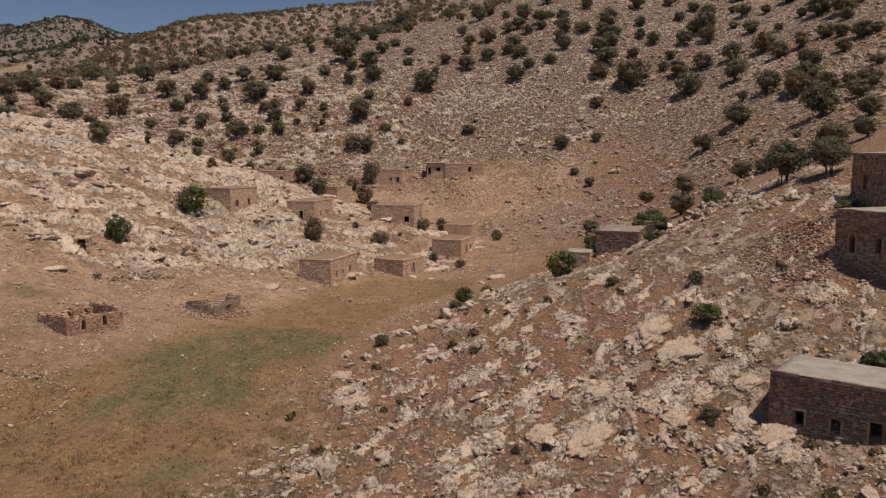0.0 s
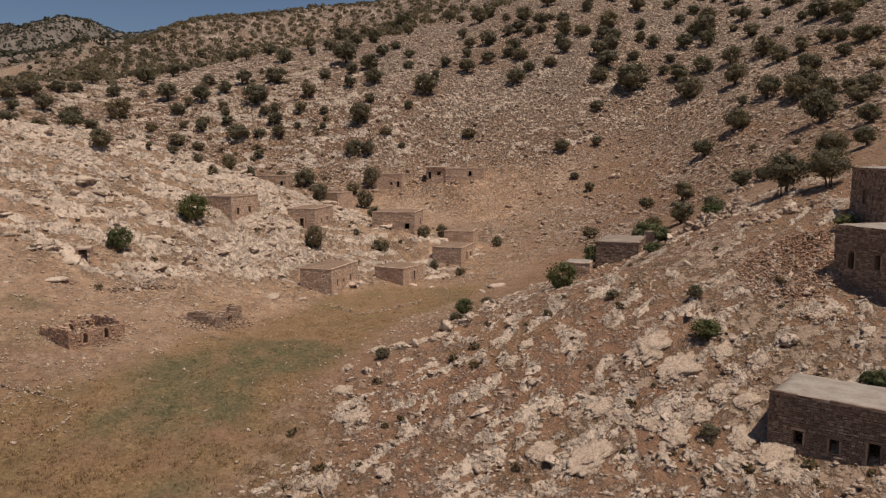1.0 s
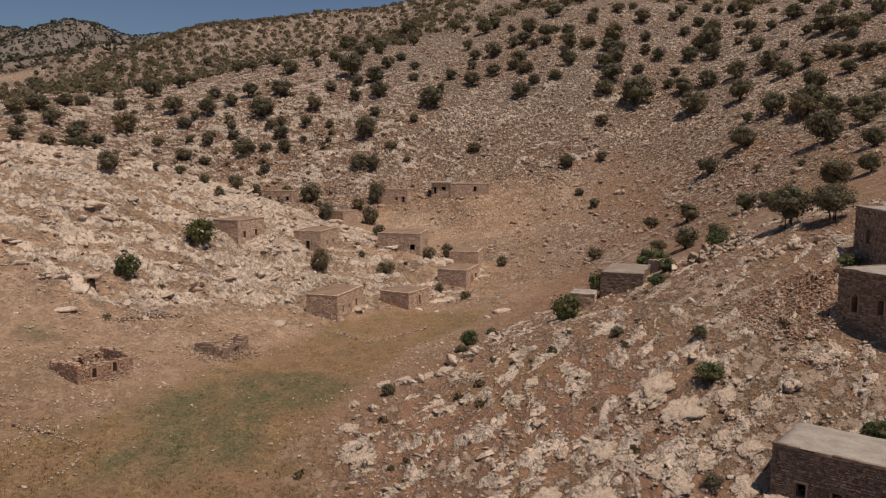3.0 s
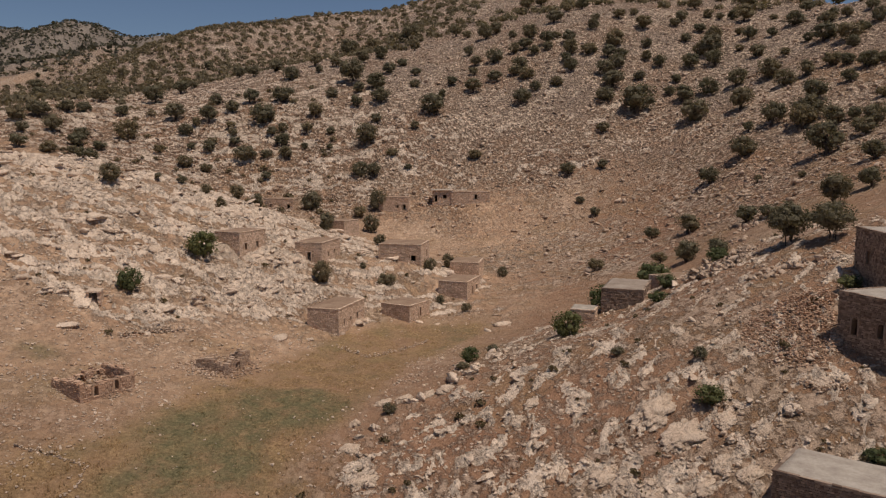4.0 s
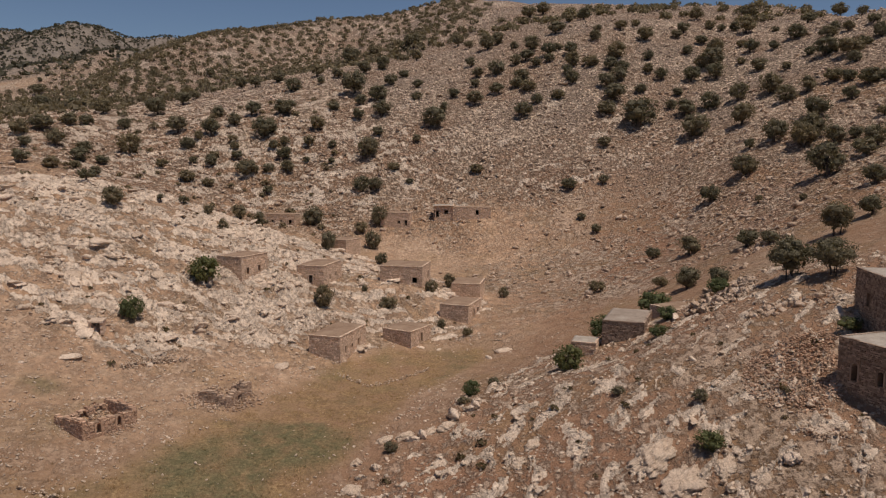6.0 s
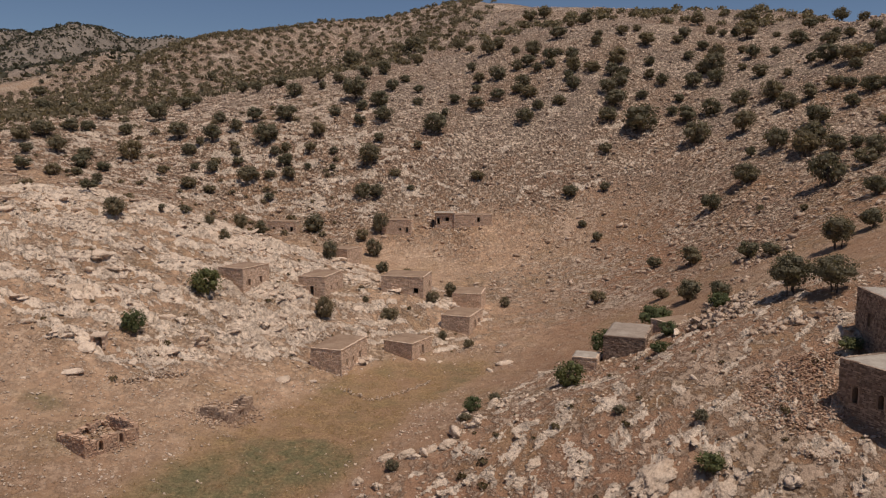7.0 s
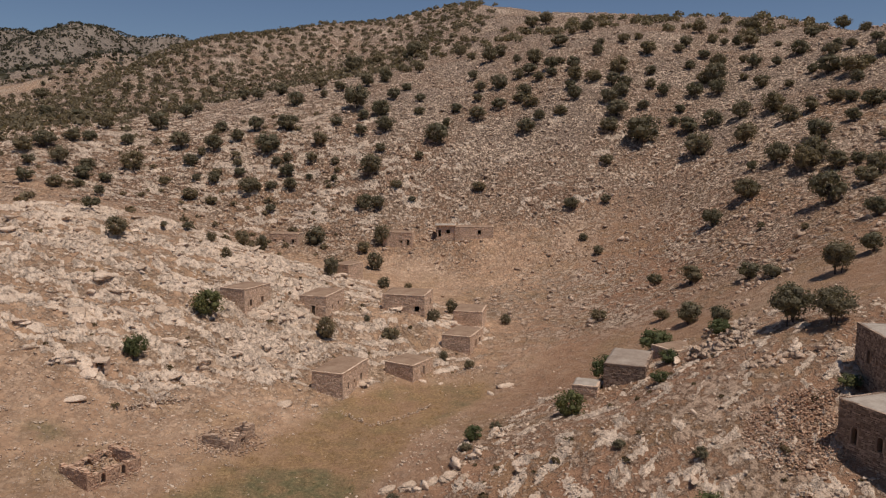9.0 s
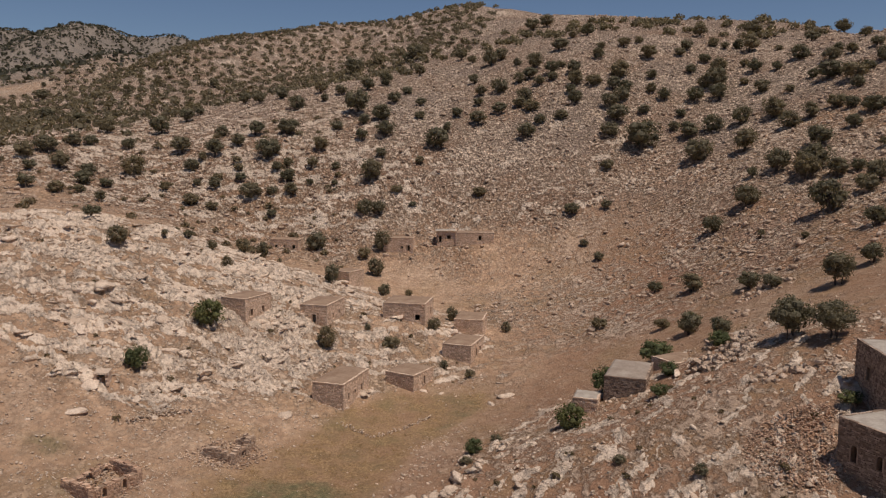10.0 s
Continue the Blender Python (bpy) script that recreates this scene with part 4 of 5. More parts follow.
stone_line(((-33.5, 57.4), (-30.4, 57.0), (-27.3, 56.0)), 0.45, 0.5, "low tumbled field wall of small pale stones", mat=ROCK)
stone_line(((-27.3, 56.0), (-26.8, 53.4), (-27.4, 50.6)), 0.3, 0.4, "tumbled end of a low field wall", mat=ROCK)
stone_line(((-13.4, 90.5), (-9.2, 87.0), (-5.6, 90.4), (-2.6, 94.6)), 0.5, 0.4, "low stone wall round a small dry plot", mat=ROCK)
stone_line(((-35.0, 80.5), (-32.4, 83.2), (-29.5, 86.0)), 0.9, 0.7, "bulging terrace wall of stacked fieldstones", mat=ROCK)
stone_line(((25.6, 55.8), (27.0, 54.4), (28.6, 54.0)), 0.8, 0.5, "short dry stone terrace wall below a tall house")
stone_line(((-27.6, 77.6), (-25.4, 76.6), (-23.4, 76.6)), 0.4, 1.1, "tumbled front wall of a collapsed house", "collapsed_wall", mess=0.4)
stone_line(((-36.0, 72.6), (-33.0, 74.4), (-29.5, 73.2)), 0.35, 0.4, "scattered wall stones behind a ruin")


def heap(cx, cy, rx, ry, h, n, label, size=(0.09, 0.22), mat=STONE):
    a, q = rng.rand(n) * 6.283, np.sqrt(rng.rand(n))
    xs, ys = cx + rx * q * np.cos(a), cy + ry * q * np.sin(a)
    lift = h * (1 - q * q) * rng.rand(n) + 0.05
    ob = scatter_rocks("rubble_heap", label, xs, ys, sizes(rng, n, size[0], size[1], 1.2), 0.5, LUMPS, mat=mat, flat=0.8, long=1.25, seed=n, lift=lift)
    ob["category"] = "rubble"


heap(27.6, 61.6, 3.9, 4.4, 0.3, 1700, "spill of broken reddish building stones beside a tall house", (0.08, 0.18), STONE_RED)
heap(29.9, 64.6, 2.3, 1.7, 0.9, 560, "bank of broken reddish stones piled against a tall house", (0.08, 0.18), STONE_RED)
heap(-32.0, 69.6, 2.6, 2.4, 0.5, 260, "rubble fallen inside the roofless ruin")
heap(-23.2, 78.8, 3.6, 3.2, 0.35, 420, "brown stones fallen inside a collapsed house")


def crag(cx, cy, rx, ry, n, label, size):
    a, q = rng.rand(n) * 6.283, np.sqrt(rng.rand(n))
    scatter_rocks("crag", label, cx + rx * q * np.cos(a), cy + ry * q * np.sin(a), sizes(rng, n, size * 0.35, size, 1.5), 0.6, CRAGS if size > 0.8 else COARSE, mat=ROCK_GREY, flat=0.75, long=1.2, seed=n, sunk=0.25)


crag(27.6, 81.6, 3.6, 2.2, 60, "grey blocky limestone crag beside a half-buried house", 1.0)
crag(31.6, 88.5, 2.6, 4.5, 34, "pale limestone crag overgrown with bushes", 0.9)
crag(44.5, 109.5, 4.5, 2.5, 38, "limestone outcrop on the bare brown slope", 0.75)
crag(38.0, 103.0, 1.6, 3.0, 16, "few pale rocks on the bare brown slope", 0.6)
crag(30.6, 72.4, 2.2, 1.3, 26, "pitted grey limestone knoll on the spur", 0.7)
crag(34.0, 71.6, 2.6, 1.0, 24, "low pale limestone ledge behind a tall house", 0.6)


# ---- trees ----
def tube(points, radii, sides=6):
    """Tapered tube through points, as separate quads."""
    rings = []
    for k, (p, r) in enumerate(zip(points, radii)):
        d = np.array(points[min(k + 1, len(points) - 1)]) - np.array(points[max(k - 1, 0)])
        d = d / (np.linalg.norm(d) + 1e-9)
        u = np.cross(d, [0.3, 0.9, 0.2])
        u /= np.linalg.norm(u)
        v = np.cross(d, u)
        a = np.arange(sides) / sides * 2 * math.pi
        rings.append(np.array(p) + r * (np.cos(a)[:, None] * u + np.sin(a)[:, None] * v))
    q = []
    for r0, r1 in zip(rings, rings[1:]):
        for k in range(sides):
            q.append([r0[k], r0[(k + 1) % sides], r1[(k + 1) % sides], r1[k]])
    return np.array(q)


def leaf_quads(rng, centre, normal, size):
    """Small folded leaf sprays, one quad each."""
    n = len(centre)
    t = np.cross(normal, rng.normal(size=(n, 3)))
    t /= np.linalg.norm(t, axis=1)[:, None] + 1e-9
    b = np.cross(normal, t)
    s = size[:, None]
    w = rng.uniform(0.45, 0.9, (n, 1))
    return np.stack([centre - t * s, centre - b * s * w + normal * s * 0.2, centre + t * s, centre + b * s * w + normal * s * 0.2], 1)


def crown_mesh(seed, leaves, lobes, low, high, size, spread=0.5):
    """Crown of a tree one metre across: lobes of leaf sprays with gaps between."""
    rng = np.random.RandomState(seed)
    c = rng.normal(size=(lobes, 3))
    c /= np.linalg.norm(c, axis=1)[:, None]
    c *= rng.uniform(0.3, 1.0, lobes)[:, None] ** 0.28
    r = rng.uniform(0.12, 0.19, lobes)
    mid, half = (low + high) / 2, (high - low) / 2
    c = c * np.array([spread - 0.16, spread - 0.16, half - 0.14]) + np.array([0, 0, mid])
    pick = rng.choice(lobes, leaves, p=r ** 2 / (r ** 2).sum())
    d = rng.normal(size=(leaves, 3))
    d /= np.linalg.norm(d, axis=1)[:, None]
    rad = r[pick] * rng.uniform(0.66, 1.08, leaves)
    centre = c[pick] + d * rad[:, None] * np.array([1.1, 1.1, 0.85])
    nrm = d + rng.normal(0, 0.45, (leaves, 3))
    nrm /= np.linalg.norm(nrm, axis=1)[:, None]
    sprays = leaf_quads(rng, centre, nrm, size * rng.uniform(0.6, 1.35, leaves))
    # added opaque cores that block light inside the crown, hidden by the sprays
    lat, lon = np.linspace(-1.45, 1.45, 5), np.arange(6) / 6 * 2 * math.pi
    ball = np.array([[[math.cos(u) * math.cos(v), math.cos(u) * math.sin(v), math.sin(u)] for v in lon] for u in lat])
    cores = []
    for k in range(0, lobes, 3):
        b = c[k] + ball * (r[k] * np.array([0.74, 0.74, 0.6])) * rng.uniform(0.8, 1.1, (5, 6, 1))
        cores += [[b[i, j], b[i, (j + 1) % 6], b[i + 1, (j + 1) % 6], b[i + 1, j]] for i in range(4) for j in range(6)]
    return np.concatenate([sprays, np.array(cores)]), c


def tree_parts(seed, kind):
    rng = np.random.RandomState(seed)
    if kind == "oak":
        leaves, c = crown_mesh(seed, 1280, 46, 0.02, 0.74, 0.027)
        stems = [((rng.uniform(-0.05, 0.05), rng.uniform(-0.05, 0.05), 0.0), 0.045)]
    elif kind == "tall":
        leaves, c = crown_mesh(seed, 2600, 55, 0.12, 0.94, 0.025)
        stems = [((-0.10, 0.0, 0.0), 0.016), ((0.04, 0.04, 0.0), 0.021), ((0.10, -0.05, 0.0), 0.014)]
    else:
        leaves, c = crown_mesh(seed, 1280, 46, -0.06, 0.70, 0.027)
        stems = [((0.0, 0.0, 0.0), 0.03)]
    q = []
    for (bx, by, bz), r in stems:
        fork = np.array([bx * 1.3 + rng.uniform(-0.04, 0.04), by * 1.3 + rng.uniform(-0.04, 0.04), 0.2 if kind != "tall" else 0.3])
        q.append(tube([(bx, by, -0.12), (bx * 1.1, by * 1.1, 0.12), tuple(fork)], [r * 1.3, r, r * 0.75]))
        order = np.argsort(np.linalg.norm(c[:, :2] - fork[:2], axis=1))
        for k in order[:: max(1, len(order) // 6)][:6]:
            m = (fork + c[k]) / 2 + rng.uniform(-0.03, 0.03, 3)
            q.append(tube([tuple(fork), tuple(m), tuple(c[k])], [r * 0.6, r * 0.4, r * 0.12], 5))
    return leaves, np.concatenate(q)


TREES = {}


def tree(x, y, width, kind, seed, leaf=LEAF, label="", group="", stretch=1.0):
    key = (kind, seed, leaf.name)
    if key not in TREES:
        lv, tr = tree_parts(seed * 13 + len(kind), kind)
        TREES[key] = []
        for nm, pts, mat in (("crown", lv, leaf), ("trunk", tr, BARK)):
            o = quads_object(nm, pts, mat)
            TREES[key].append(o.data)
            bpy.data.objects.remove(o)
    ob = new("shrub" if kind == "bush" else "oak_tree")
    ob.matrix_world = pose(x, y, top(x, y) - 0.05, 0, 0, (seed * 77 + x * 31) % 360) @ Matrix.Diagonal((width, width * (0.85 + 0.3 * ((x * 7.3) % 1)), width * stretch * (0.85 + 0.35 * ((y * 3.7) % 1)), 1))
    for nm, data in zip(("crown", "trunk"), TREES[key]):
        p = new(nm, data)
        p.parent = ob
    tagged(ob, label or "dark green evergreen oak on the stony slope", "shrub" if kind == "bush" else "tree", group or "oaks on the hillside")
    return ob


LEAF_SCRUB = leaf_material("scrub_leaves", (0.118, 0.10, 0.066), (0.245, 0.205, 0.136))
# stands: x, y, crown width
WEST_STAND = (
    (-49.9, 114.5, 3.5), (-57.4, 123.0, 2.8), (-46.8, 125.7, 1.5), (-44.9, 131.4, 2.0), (-78.1, 172.4, 2.6), (-94.7, 172.8, 4.0), (-88.4, 173.3, 4.0), (-84.4, 176.3, 2.7),
    (-98.7, 181.7, 3.3), (-87.0, 183.7, 4.2), (-82.5, 185.7, 3.3), (-94.5, 187.8, 5.2), (-103.4, 188.3, 5.2), (-69.7, 188.8, 2.9), (-88.5, 190.1, 3.8), (-79.8, 195.6, 6.3),
    (-101.8, 195.7, 6.0), (-99.0, 204.6, 4.7), (-95.8, 207.2, 3.8), (-72.7, 209.0, 5.8), (-86.8, 209.8, 4.2), (-97.4, 221.3, 4.7), (-83.6, 224.8, 6.2), (-83.5, 247.1, 5.3),
    (-124.9, 262.8, 5.2), (-160.9, 310.4, 7.1), (-155.9, 379.4, 4.1), (-144.0, 385.5, 4.7), (-274.9, 527.9, 9.7), (-289.8, 559.6, 4.3),
)
NORTH_WEST_STAND = (
    (-62.4, 184.9, 4.2), (-57.4, 184.9, 2.8), (-43.7, 186.3, 2.6), (-49.9, 191.5, 5.3), (-59.1, 192.9, 3.5), (-63.3, 193.1, 2.4), (-45.0, 193.8, 3.3), (-40.5, 194.5, 3.9),
    (-53.7, 197.3, 3.3), (-36.5, 198.6, 2.1), (-42.3, 199.0, 4.6), (-66.8, 199.8, 4.3), (-55.1, 200.5, 2.5), (-45.6, 202.3, 3.1), (-65.2, 204.0, 2.8), (-43.1, 205.2, 3.5),
    (-37.0, 205.3, 3.5), (-63.1, 206.9, 5.4), (-49.2, 208.3, 6.7), (-58.6, 213.0, 4.9), (-36.0, 213.2, 4.6), (-65.0, 221.0, 4.1), (-55.4, 221.0, 4.7), (-46.5, 222.2, 6.5),
    (-48.6, 243.9, 6.3), (-83.0, 258.2, 3.6), (-63.8, 259.3, 4.8), (-56.9, 261.8, 5.2), (-70.6, 267.5, 4.5), (-111.2, 369.5, 5.6),
)
HOLLOW_STAND = (
    (-21.3, 189.6, 4.9), (-18.2, 189.9, 4.1), (-10.2, 193.3, 2.1), (-14.4, 197.6, 3.3), (-30.1, 198.7, 2.1), (-21.5, 201.0, 6.8), (-30.8, 205.1, 2.5), (-9.2, 208.1, 2.5),
    (-19.5, 210.4, 3.2), (-4.9, 215.3, 7.2), (-25.6, 218.6, 4.0), (-19.1, 220.6, 6.1), (-33.5, 225.7, 4.1), (-26.1, 228.3, 3.8), (-21.1, 230.7, 6.0), (-9.9, 232.2, 3.6),
    (-28.9, 236.9, 9.1), (-10.4, 244.9, 3.7), (-18.7, 247.5, 4.5), (-40.8, 250.2, 3.1), (-36.7, 257.9, 4.7), (-15.4, 259.2, 4.0), (-43.9, 261.5, 4.8), (-28.7, 264.0, 4.8),
    (-23.4, 272.1, 5.8), (-12.6, 288.6, 4.9), (-16.7, 354.4, 9.2), (-20.6, 357.2, 5.5), (-46.3, 370.7, 9.6), (-37.0, 383.6, 5.9),
)
MIDDLE_STAND = (
    (6.3, 197.3, 3.6), (19.9, 219.6, 5.7), (-1.9, 223.7, 3.4), (24.4, 226.4, 3.8), (6.7, 228.4, 5.6), (0.5, 233.6, 3.9), (22.4, 233.8, 5.4), (13.1, 234.4, 4.7),
    (19.3, 236.8, 4.0), (20.9, 239.9, 5.5), (7.4, 241.4, 3.7), (26.3, 248.7, 4.2), (13.9, 248.9, 5.7), (8.1, 249.3, 4.2), (30.5, 250.3, 3.8), (20.2, 253.7, 4.3),
    (30.6, 254.3, 4.7), (23.9, 254.9, 5.1), (34.1, 257.9, 3.5), (26.4, 262.4, 5.6), (6.5, 262.9, 4.0), (21.1, 270.2, 3.3), (35.7, 273.8, 6.3), (12.4, 280.8, 6.0),
    (16.6, 285.3, 5.7), (6.6, 294.6, 4.5), (2.4, 309.9, 5.2), (30.0, 329.0, 4.5), (33.9, 351.7, 7.0), (40.5, 355.0, 7.1),
)
NORTH_STAND = (
    (28.9, 173.1, 2.1), (27.9, 185.2, 4.0), (36.0, 185.9, 2.6), (39.1, 202.0, 3.7), (50.1, 209.3, 9.6), (59.3, 215.6, 3.3), (42.4, 217.3, 6.0), (46.0, 224.1, 6.9),
    (53.8, 226.9, 3.5), (30.3, 227.6, 4.5), (45.0, 231.4, 5.7), (61.2, 233.7, 4.3), (48.8, 234.5, 5.4), (35.4, 234.8, 4.7), (58.4, 237.8, 3.6), (51.2, 239.8, 4.8),
    (34.8, 240.2, 3.7), (47.7, 240.8, 4.4), (42.3, 243.9, 4.8), (37.0, 244.3, 5.2), (60.3, 246.3, 4.1), (51.0, 247.7, 6.8), (37.3, 252.6, 5.0), (62.6, 260.4, 5.6),
    (46.6, 260.5, 4.4), (48.7, 269.5, 3.3), (56.8, 270.6, 4.6), (62.6, 274.3, 2.9), (42.2, 289.8, 3.5), (48.0, 290.7, 5.3),
)
NORTH_EAST_STAND = (
    (54.8, 139.9, 1.9), (67.9, 166.7, 5.6), (68.5, 186.9, 6.6), (60.2, 195.3, 7.5), (79.9, 200.9, 7.1), (74.1, 206.2, 5.4), (67.8, 209.1, 5.8), (61.5, 210.1, 5.8),
    (63.2, 222.8, 3.1), (86.0, 224.2, 4.8), (75.7, 228.8, 5.9), (69.1, 230.2, 5.3), (84.4, 233.8, 3.2), (94.6, 236.1, 3.2), (76.8, 236.7, 7.2), (74.3, 238.3, 4.7),
    (89.6, 240.7, 5.2), (89.0, 247.2, 3.0), (81.7, 248.6, 5.3), (73.4, 249.1, 3.4), (79.7, 256.5, 4.3), (103.0, 256.8, 2.7), (95.9, 262.2, 8.0), (73.4, 263.0, 4.0),
    (94.3, 267.8, 4.1), (77.3, 268.5, 4.9), (90.1, 269.3, 3.3), (87.5, 273.1, 4.2), (106.2, 287.9, 7.5), (87.3, 288.3, 5.7),
)
EAST_STAND = (
    (57.2, 127.8, 1.4), (87.9, 161.7, 3.2), (87.7, 175.3, 3.8), (96.9, 179.3, 3.3), (93.9, 179.5, 5.5), (92.2, 186.3, 4.0), (79.2, 189.0, 5.8), (84.4, 189.6, 4.9),
    (90.7, 190.0, 4.9), (99.2, 198.1, 3.6), (101.5, 204.4, 6.3), (105.7, 206.0, 4.1), (111.0, 208.1, 4.8), (98.9, 212.0, 6.2), (89.8, 215.2, 3.0), (97.4, 218.5, 3.3),
    (115.0, 220.3, 4.0), (109.6, 223.1, 3.8), (105.3, 225.3, 4.8), (109.0, 229.1, 3.2), (119.8, 236.1, 3.6), (101.9, 238.2, 6.2), (117.8, 266.5, 4.9), (140.7, 293.3, 6.7),
)
RIGHT_LOW_STAND = (
    (78.8, 171.7, 6.3), (72.8, 160.6, 7.8), (74.2, 153.9, 5.0), (78.1, 153.4, 3.2), (76.4, 142.4, 4.8), (70.0, 157.7, 6.4), (64.2, 135.4, 6.6), (58.8, 158.2, 6.0),
    (64.0, 169.7, 2.7), (51.4, 155.8, 4.6), (63.5, 118.5, 4.0), (72.3, 138.7, 4.6), (31.0, 165.9, 2.5), (35.8, 137.9, 3.0), (39.0, 127.7, 4.2), (43.4, 114.4, 3.5),
    (44.9, 110.0, 3.1), (23.5, 124.9, 2.9), (30.3, 111.9, 2.6), (31.6, 103.5, 3.4), (33.0, 95.4, 2.7), (48.2, 98.0, 4.0), (54.6, 102.0, 3.6), (35.1, 80.6, 5.4),
    (37.6, 76.5, 5.0),
)
VILLAGE_STAND = (
    (-32.9, 103.6, 5.0), (-30.9, 175.3, 5.8), (-39.9, 127.9, 2.2), (-36.3, 133.4, 3.1), (-36.3, 146.7, 3.4), (-35.8, 122.1, 2.1), (-16.2, 177.0, 4.8), (-19.8, 173.0, 3.6),
    (-16.6, 164.5, 4.2), (-21.6, 137.5, 3.6), (-12.8, 143.6, 2.7), (-8.6, 149.8, 2.0), (-5.3, 126.2, 2.9), (-0.2, 135.4, 2.5), (-3.0, 120.6, 2.7), (-9.2, 113.8, 3.0),
    (-18.0, 109.4, 3.4), (-13.0, 116.3, 1.3), (-37.6, 90.4, 3.4), (2.4, 107.9, 1.8), (-1.4, 110.1, 1.7), (9.0, 130.9, 2.2),
)
SPUR_STAND = (
    (19.3, 56.8, 2.7), (20.2, 61.8, 1.5), (16.7, 47.3, 1.6), (26.9, 47.3, 2.1), (-5.3, 65.9, 1.5), (14.6, 66.5, 1.5), (33.4, 64.6, 2.2), (1.3, 74.6, 1.5),
    (12.1, 78.1, 3.8), (17.7, 89.1, 4.3), (21.4, 79.2, 2.5), (25.2, 95.6, 4.3), (2.2, 77.6, 2.8), (4.5, 79.3, 1.6), (23.6, 84.2, 2.6), (30.8, 89.4, 2.8), (20.2, 93.6, 3.0), (33.4, 109.0, 2.8),
)
for k, (x, y, w) in enumerate(WEST_STAND + NORTH_WEST_STAND + HOLLOW_STAND + MIDDLE_STAND + NORTH_STAND + NORTH_EAST_STAND + EAST_STAND):
    tree(x, y, w * 1.14, "oak" if k % 3 else "bush", k % 5)
for k, (x, y, w) in enumerate(RIGHT_LOW_STAND):
    big = w > 4.6 and y < 110
    tree(x, y, w * (1.0 if big else 1.12), "tall" if k in (21, 23, 24) else "oak", k % 4, label="dark green oak with several visible stems" if big else "dark green oak casting a shadow on bare soil", group="oaks on the right slope")
for k, (x, y, w) in enumerate(VILLAGE_STAND):
    tree(x, y, w, "bush", k % 4, LEAF_BRIGHT if k in (0, 18) else LEAF, label="dense green tree among the village houses" if w > 3 else "small green shrub between limestone ledges", group="trees in the village", stretch=1.35 if w < 5 else 1.1)
for k, (x, y, w) in enumerate(SPUR_STAND):
    tree(x, y, w, "bush", k % 4, LEAF_BRIGHT if w > 2 else LEAF, label="green fig-like bush growing between rocks on the spur", group="bushes on the spur", stretch=0.95)


def shrub_field(name, label, xs, ys, width, leaves, mat, seed, rel=0.16):
    """Many small shrubs in one mesh."""
    rng = np.random.RandomState(seed)
    n = len(xs)
    d = rng.normal(size=(n, leaves, 3))
    d /= np.linalg.norm(d, axis=2)[:, :, None]
    d[:, :, 2] = np.abs(d[:, :, 2]) * rng.uniform(0.6, 1.2, (n, 1))
    lump = rng.normal(0, 0.075, (n, leaves // 6 + 1, 3)).repeat(6, axis=1)[:, :leaves]
    c = (d * rng.uniform(0.25, 0.5, (n, leaves, 1)) + lump) * width[:, None, None] * np.array([1, 1, 0.9])
    z0 = ground_height(xs, ys)
    c += np.stack([xs, ys, z0 + 0.12 * width], -1)[:, None]
    nrm = d + rng.normal(0, 0.5, d.shape)
    nrm /= np.linalg.norm(nrm, axis=2)[:, :, None]
    q = leaf_quads(rng, c.reshape(-1, 3), nrm.reshape(-1, 3), (width[:, None] * rel * rng.uniform(0.6, 1.3, (n, leaves))).ravel())
    ob = quads_object(name, q, mat)
    return tagged(ob, label, "shrubs", kind="stuff")


rng = np.random.RandomState(5)
gx, gy = np.meshgrid(np.arange(-420, 60, 7.0), np.arange(170, 700, 7.0))
x, y = (gx + rng.uniform(-3.2, 3.2, gx.shape)).ravel(), (gy + rng.uniform(-3.2, 3.2, gy.shape)).ravel()
far_off, bearing = np.hypot(x, y), np.degrees(np.arctan2(x, y))
edge = 228 + 75 * smooth(-24, -15, bearing) - 10 * smooth(-14, -8, bearing) + 45 * smooth(-4, 2, bearing)
d = (np.hypot((x + 314) / 26, (y - 560) / 18) > 1.1) * smooth(edge - 12, edge + 18, far_off) * smooth(690, 650, far_off) * (bearing > -37) * smooth(3.5, 0.5, bearing)
xs, ys = keep(x, y, d * (0.88 + 0.12 * smooth(-100, -170, x)), 4200)
shrub_field("hillside_shrubs", "grey-green oak scrub dotted over the left flank of the hill", xs, ys, rng.uniform(2.8, 5.0, len(xs)), 36, LEAF_SCRUB, 31, 0.165)
x, y = sector(rng, 400, 2, 34, 300, 360)
xs, ys = keep(x, y, np.full(len(x), 0.5), 130)
shrub_field("ridge_shrubs", "scattered oaks near the ridge line", xs, ys, rng.uniform(2.6, 5.4, len(xs)), 80, LEAF, 32, 0.12)
x, y = sector(rng, 900, -34, -8, 165, 245)
xs, ys = keep(x, y, np.full(len(x), 0.2), 120)
shrub_field("slope_shrubs", "small dry shrubs among the ledges", xs, ys, sizes(rng, len(xs), 1.0, 2.8, 1.2), 60, LEAF_SCRUB, 33)
r, a = 600 * (2050 / 600) ** (rng.rand(60000) ** 0.7), np.radians(rng.uniform(-34, -16, 60000))
x, y = r * np.sin(a), r * np.cos(a)
xs, ys = keep(x, y, (0.6 + 0.4 * smooth(-0.4, 0.3, fbm(x / 60, y / 60, 2))) * smooth(560, 760, r) * (0.35 + 0.65 * smooth(900, 1200, r)) * (np.hypot((x + 314) / 26, (y - 560) / 18) > 1.1), 15000)
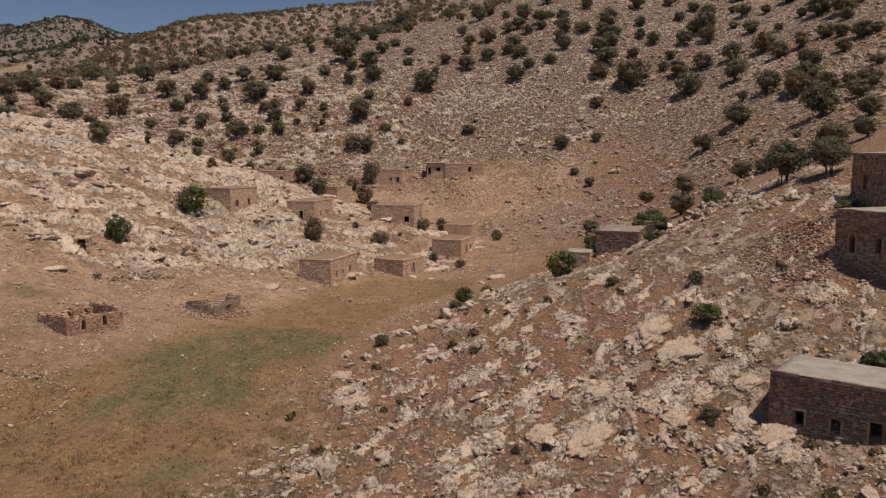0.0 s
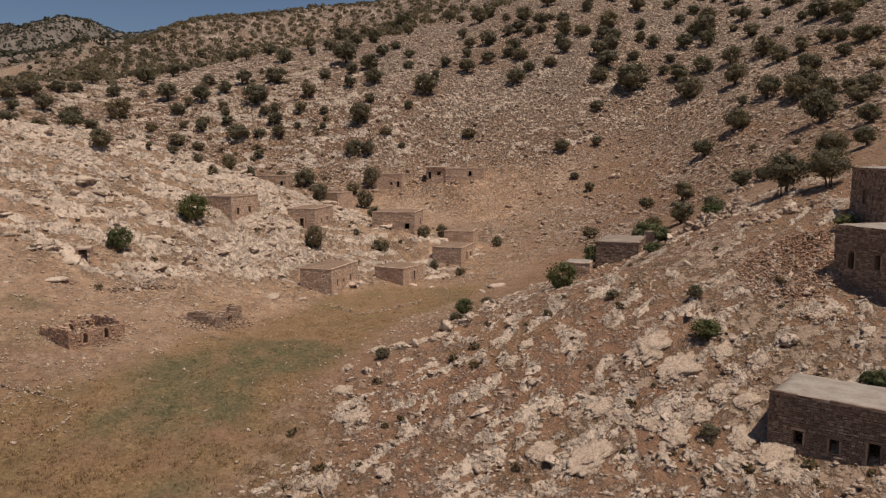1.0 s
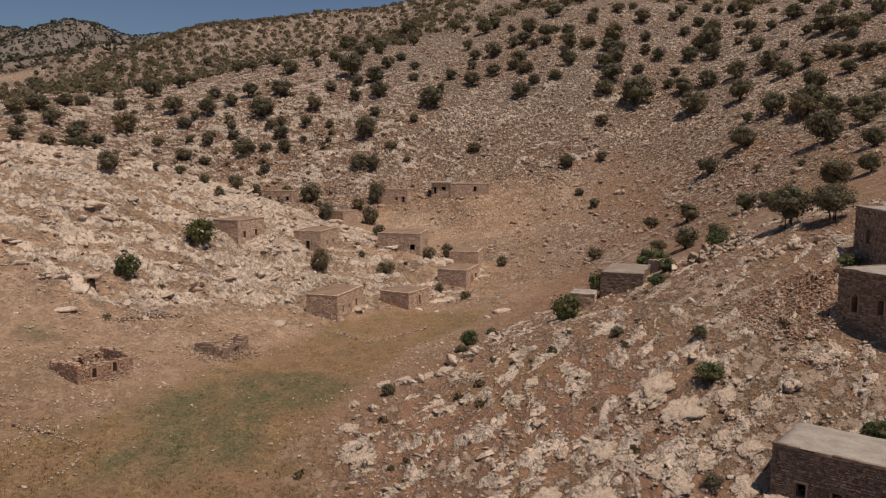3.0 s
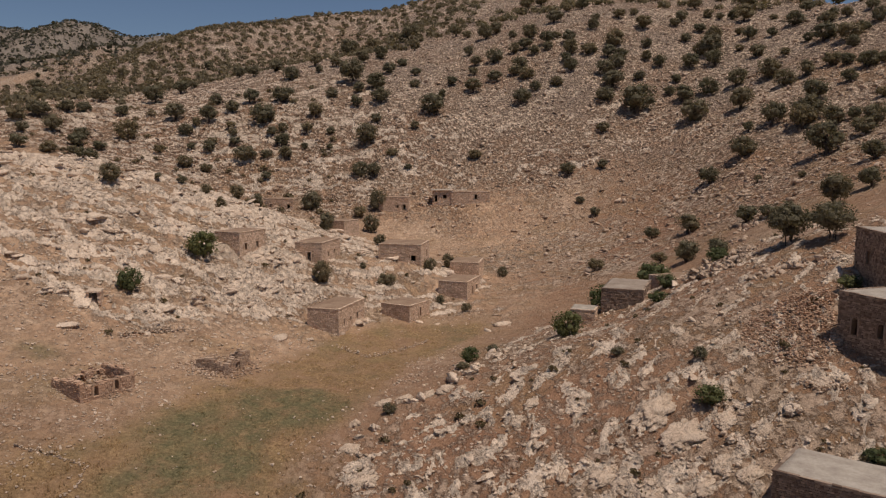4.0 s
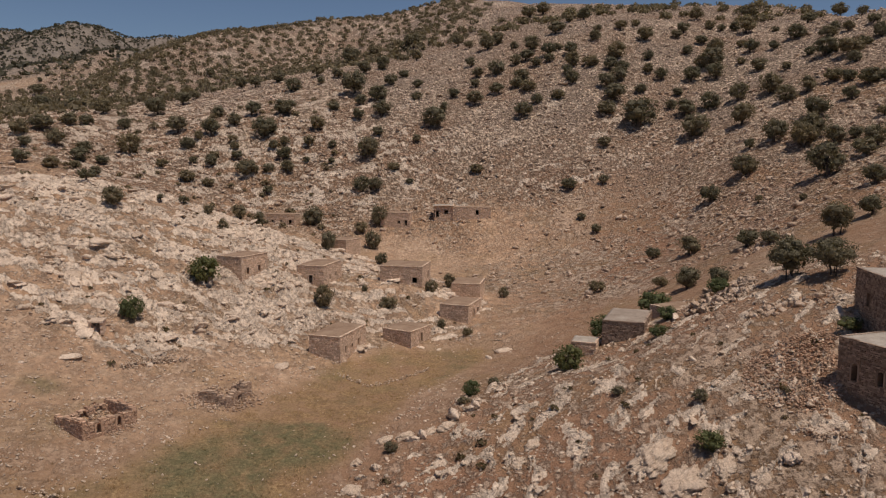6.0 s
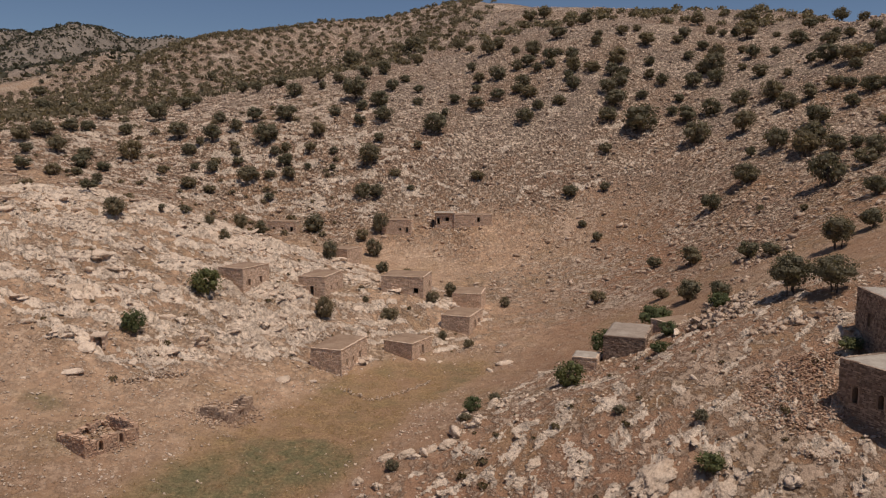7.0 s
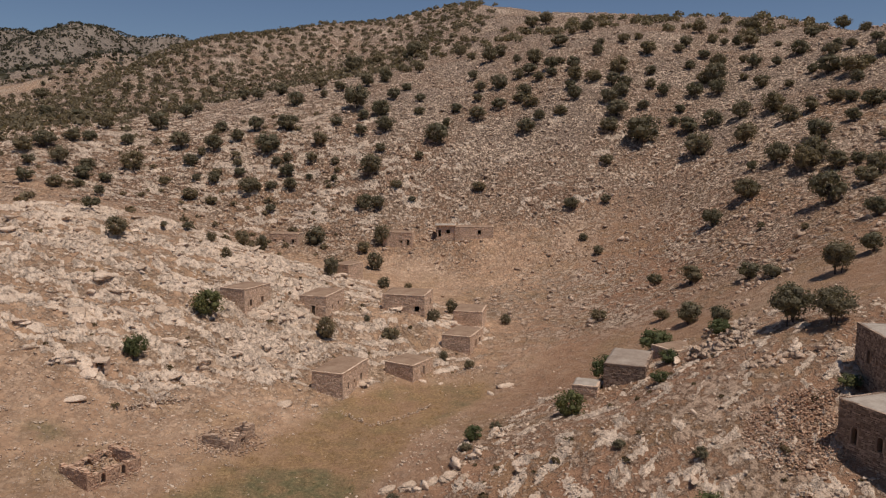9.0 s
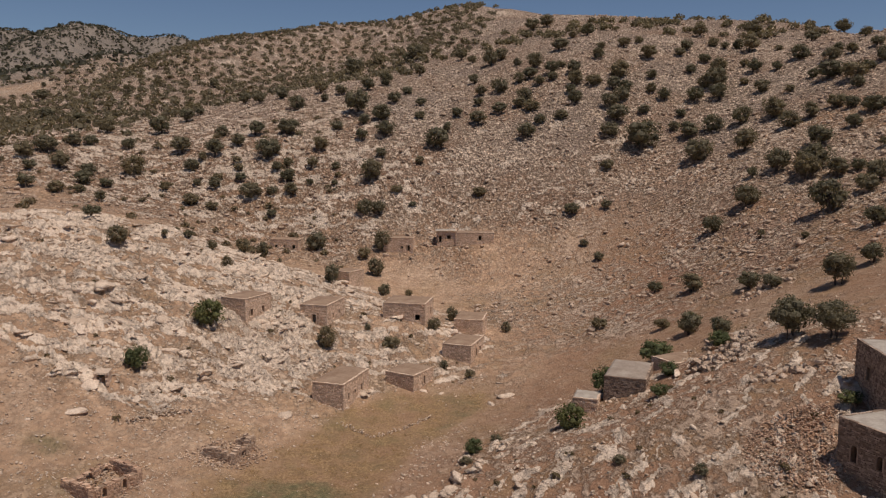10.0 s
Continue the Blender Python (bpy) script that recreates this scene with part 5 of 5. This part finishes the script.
shrub_field("distant_scrub", "dark scrub over the distant mountains", xs, ys, sizes(rng, len(xs), 3.6, 7.5, 1.2), 4, leaf_material("far_scrub_leaves", (0.055, 0.056, 0.043), (0.12, 0.115, 0.085)), 34, 0.36)
x, y = sector(rng, 1600, -34, 34, 42, 150)
reg = regions(x, y)
xs, ys = keep(x, y, 0.25 * (reg[1] + reg[3] + reg[2]), 150)
shrub_field("dry_bushes", "low dry thorn bushes between rocks", xs, ys, sizes(rng, len(xs), 0.35, 1.0, 1.2), 40, LEAF_DRY, 35)


# ---- grass of the valley floor ----
def grass(name, label, xs, ys, height, mat, seed):
    rng = np.random.RandomState(seed)
    n, blades = len(xs), 7
    a = rng.rand(n, blades) * 6.283
    foot = np.stack([xs[:, None] + rng.normal(0, 0.12, (n, blades)), ys[:, None] + rng.normal(0, 0.12, (n, blades)), np.repeat(ground_height(xs, ys)[:, None], blades, 1) - 0.02], -1)
    lean = np.stack([np.cos(a), np.sin(a), np.zeros_like(a)], -1)
    side = np.stack([-np.sin(a), np.cos(a), np.zeros_like(a)], -1)
    h = (height[:, None] * rng.uniform(0.6, 1.2, (n, blades)))[..., None]
    tip = foot + lean * h * 0.5 + np.array([0, 0, 1.0]) * h
    tri = np.stack([foot - side * h * 0.14, foot + side * h * 0.14, tip], 2).reshape(-1, 3, 3)
    return tagged(quads_object(name, tri, mat), label, "grass", kind="stuff")


GRASS_DRY = leaf_material("dry_grass", (0.30, 0.19, 0.095), (0.50, 0.35, 0.19))
GRASS_GREEN = leaf_material("green_grass", (0.13, 0.122, 0.066), (0.25, 0.215, 0.12))
x, y = sector(rng, 40000, -34, 12, 40, 115)
g = ground_height(x, y, True)
fl = regions(x, y)[0]
xs, ys = keep(x, y, fl * (1 - g[3]) * (0.15 + 0.85 * smooth(-0.3, 0.3, fbm(x / 3, y / 3, 3))), 11000)
grass("dry_grass", "straw-coloured dry grass and thistles on the valley floor", xs, ys, sizes(rng, len(xs), 0.08, 0.20, 1.3), GRASS_DRY, 41)
w = smooth(-4, -11, x) * smooth(66, 52, y) * (1 - g[3]) * smooth(-0.5, 0.35, fbm(x / 2.5, y / 2.5, 3))
kx, ky = keep(x, y, w, 4200)
grass("dry_weeds", "brown dry thistles and weeds in the meadow", kx, ky, sizes(rng, len(kx), 0.10, 0.25, 1.3), leaf_material("dry_weeds", (0.22, 0.135, 0.08), (0.42, 0.28, 0.165)), 43)
xs, ys = keep(x, y, g[3] * (0.2 + 0.8 * smooth(-0.35, 0.3, fbm(x / 2.2, y / 2.2, 3))), 6500)
grass("green_grass", "olive-green grass patches on the valley floor", xs, ys, sizes(rng, len(xs), 0.07, 0.18, 1.2), GRASS_GREEN, 42)

# ---- single stones of the two nearest walls ----
BLOCKS = []
rng = np.random.RandomState(77)
for k in range(14):
    o = quads_object("stone", stone_block(rng, 1.0, 1.0, 1.0), STONE_DARK)
    BLOCKS.append(o.data)
    bpy.data.objects.remove(o)
for wall, mat, org, ang, cells, r in PIECES:
    for x, z, w, hh in cells:
        st = new("stone", BLOCKS[r.randint(14)])
        st.parent = wall
        st.matrix_basis = Matrix.Translation(place(np.array([x, 0.0, z]), org, ang)) @ pose(0, 0, 0, 0, 0, math.degrees(ang)) @ Matrix.Diagonal((w, 0.055, hh, 1))
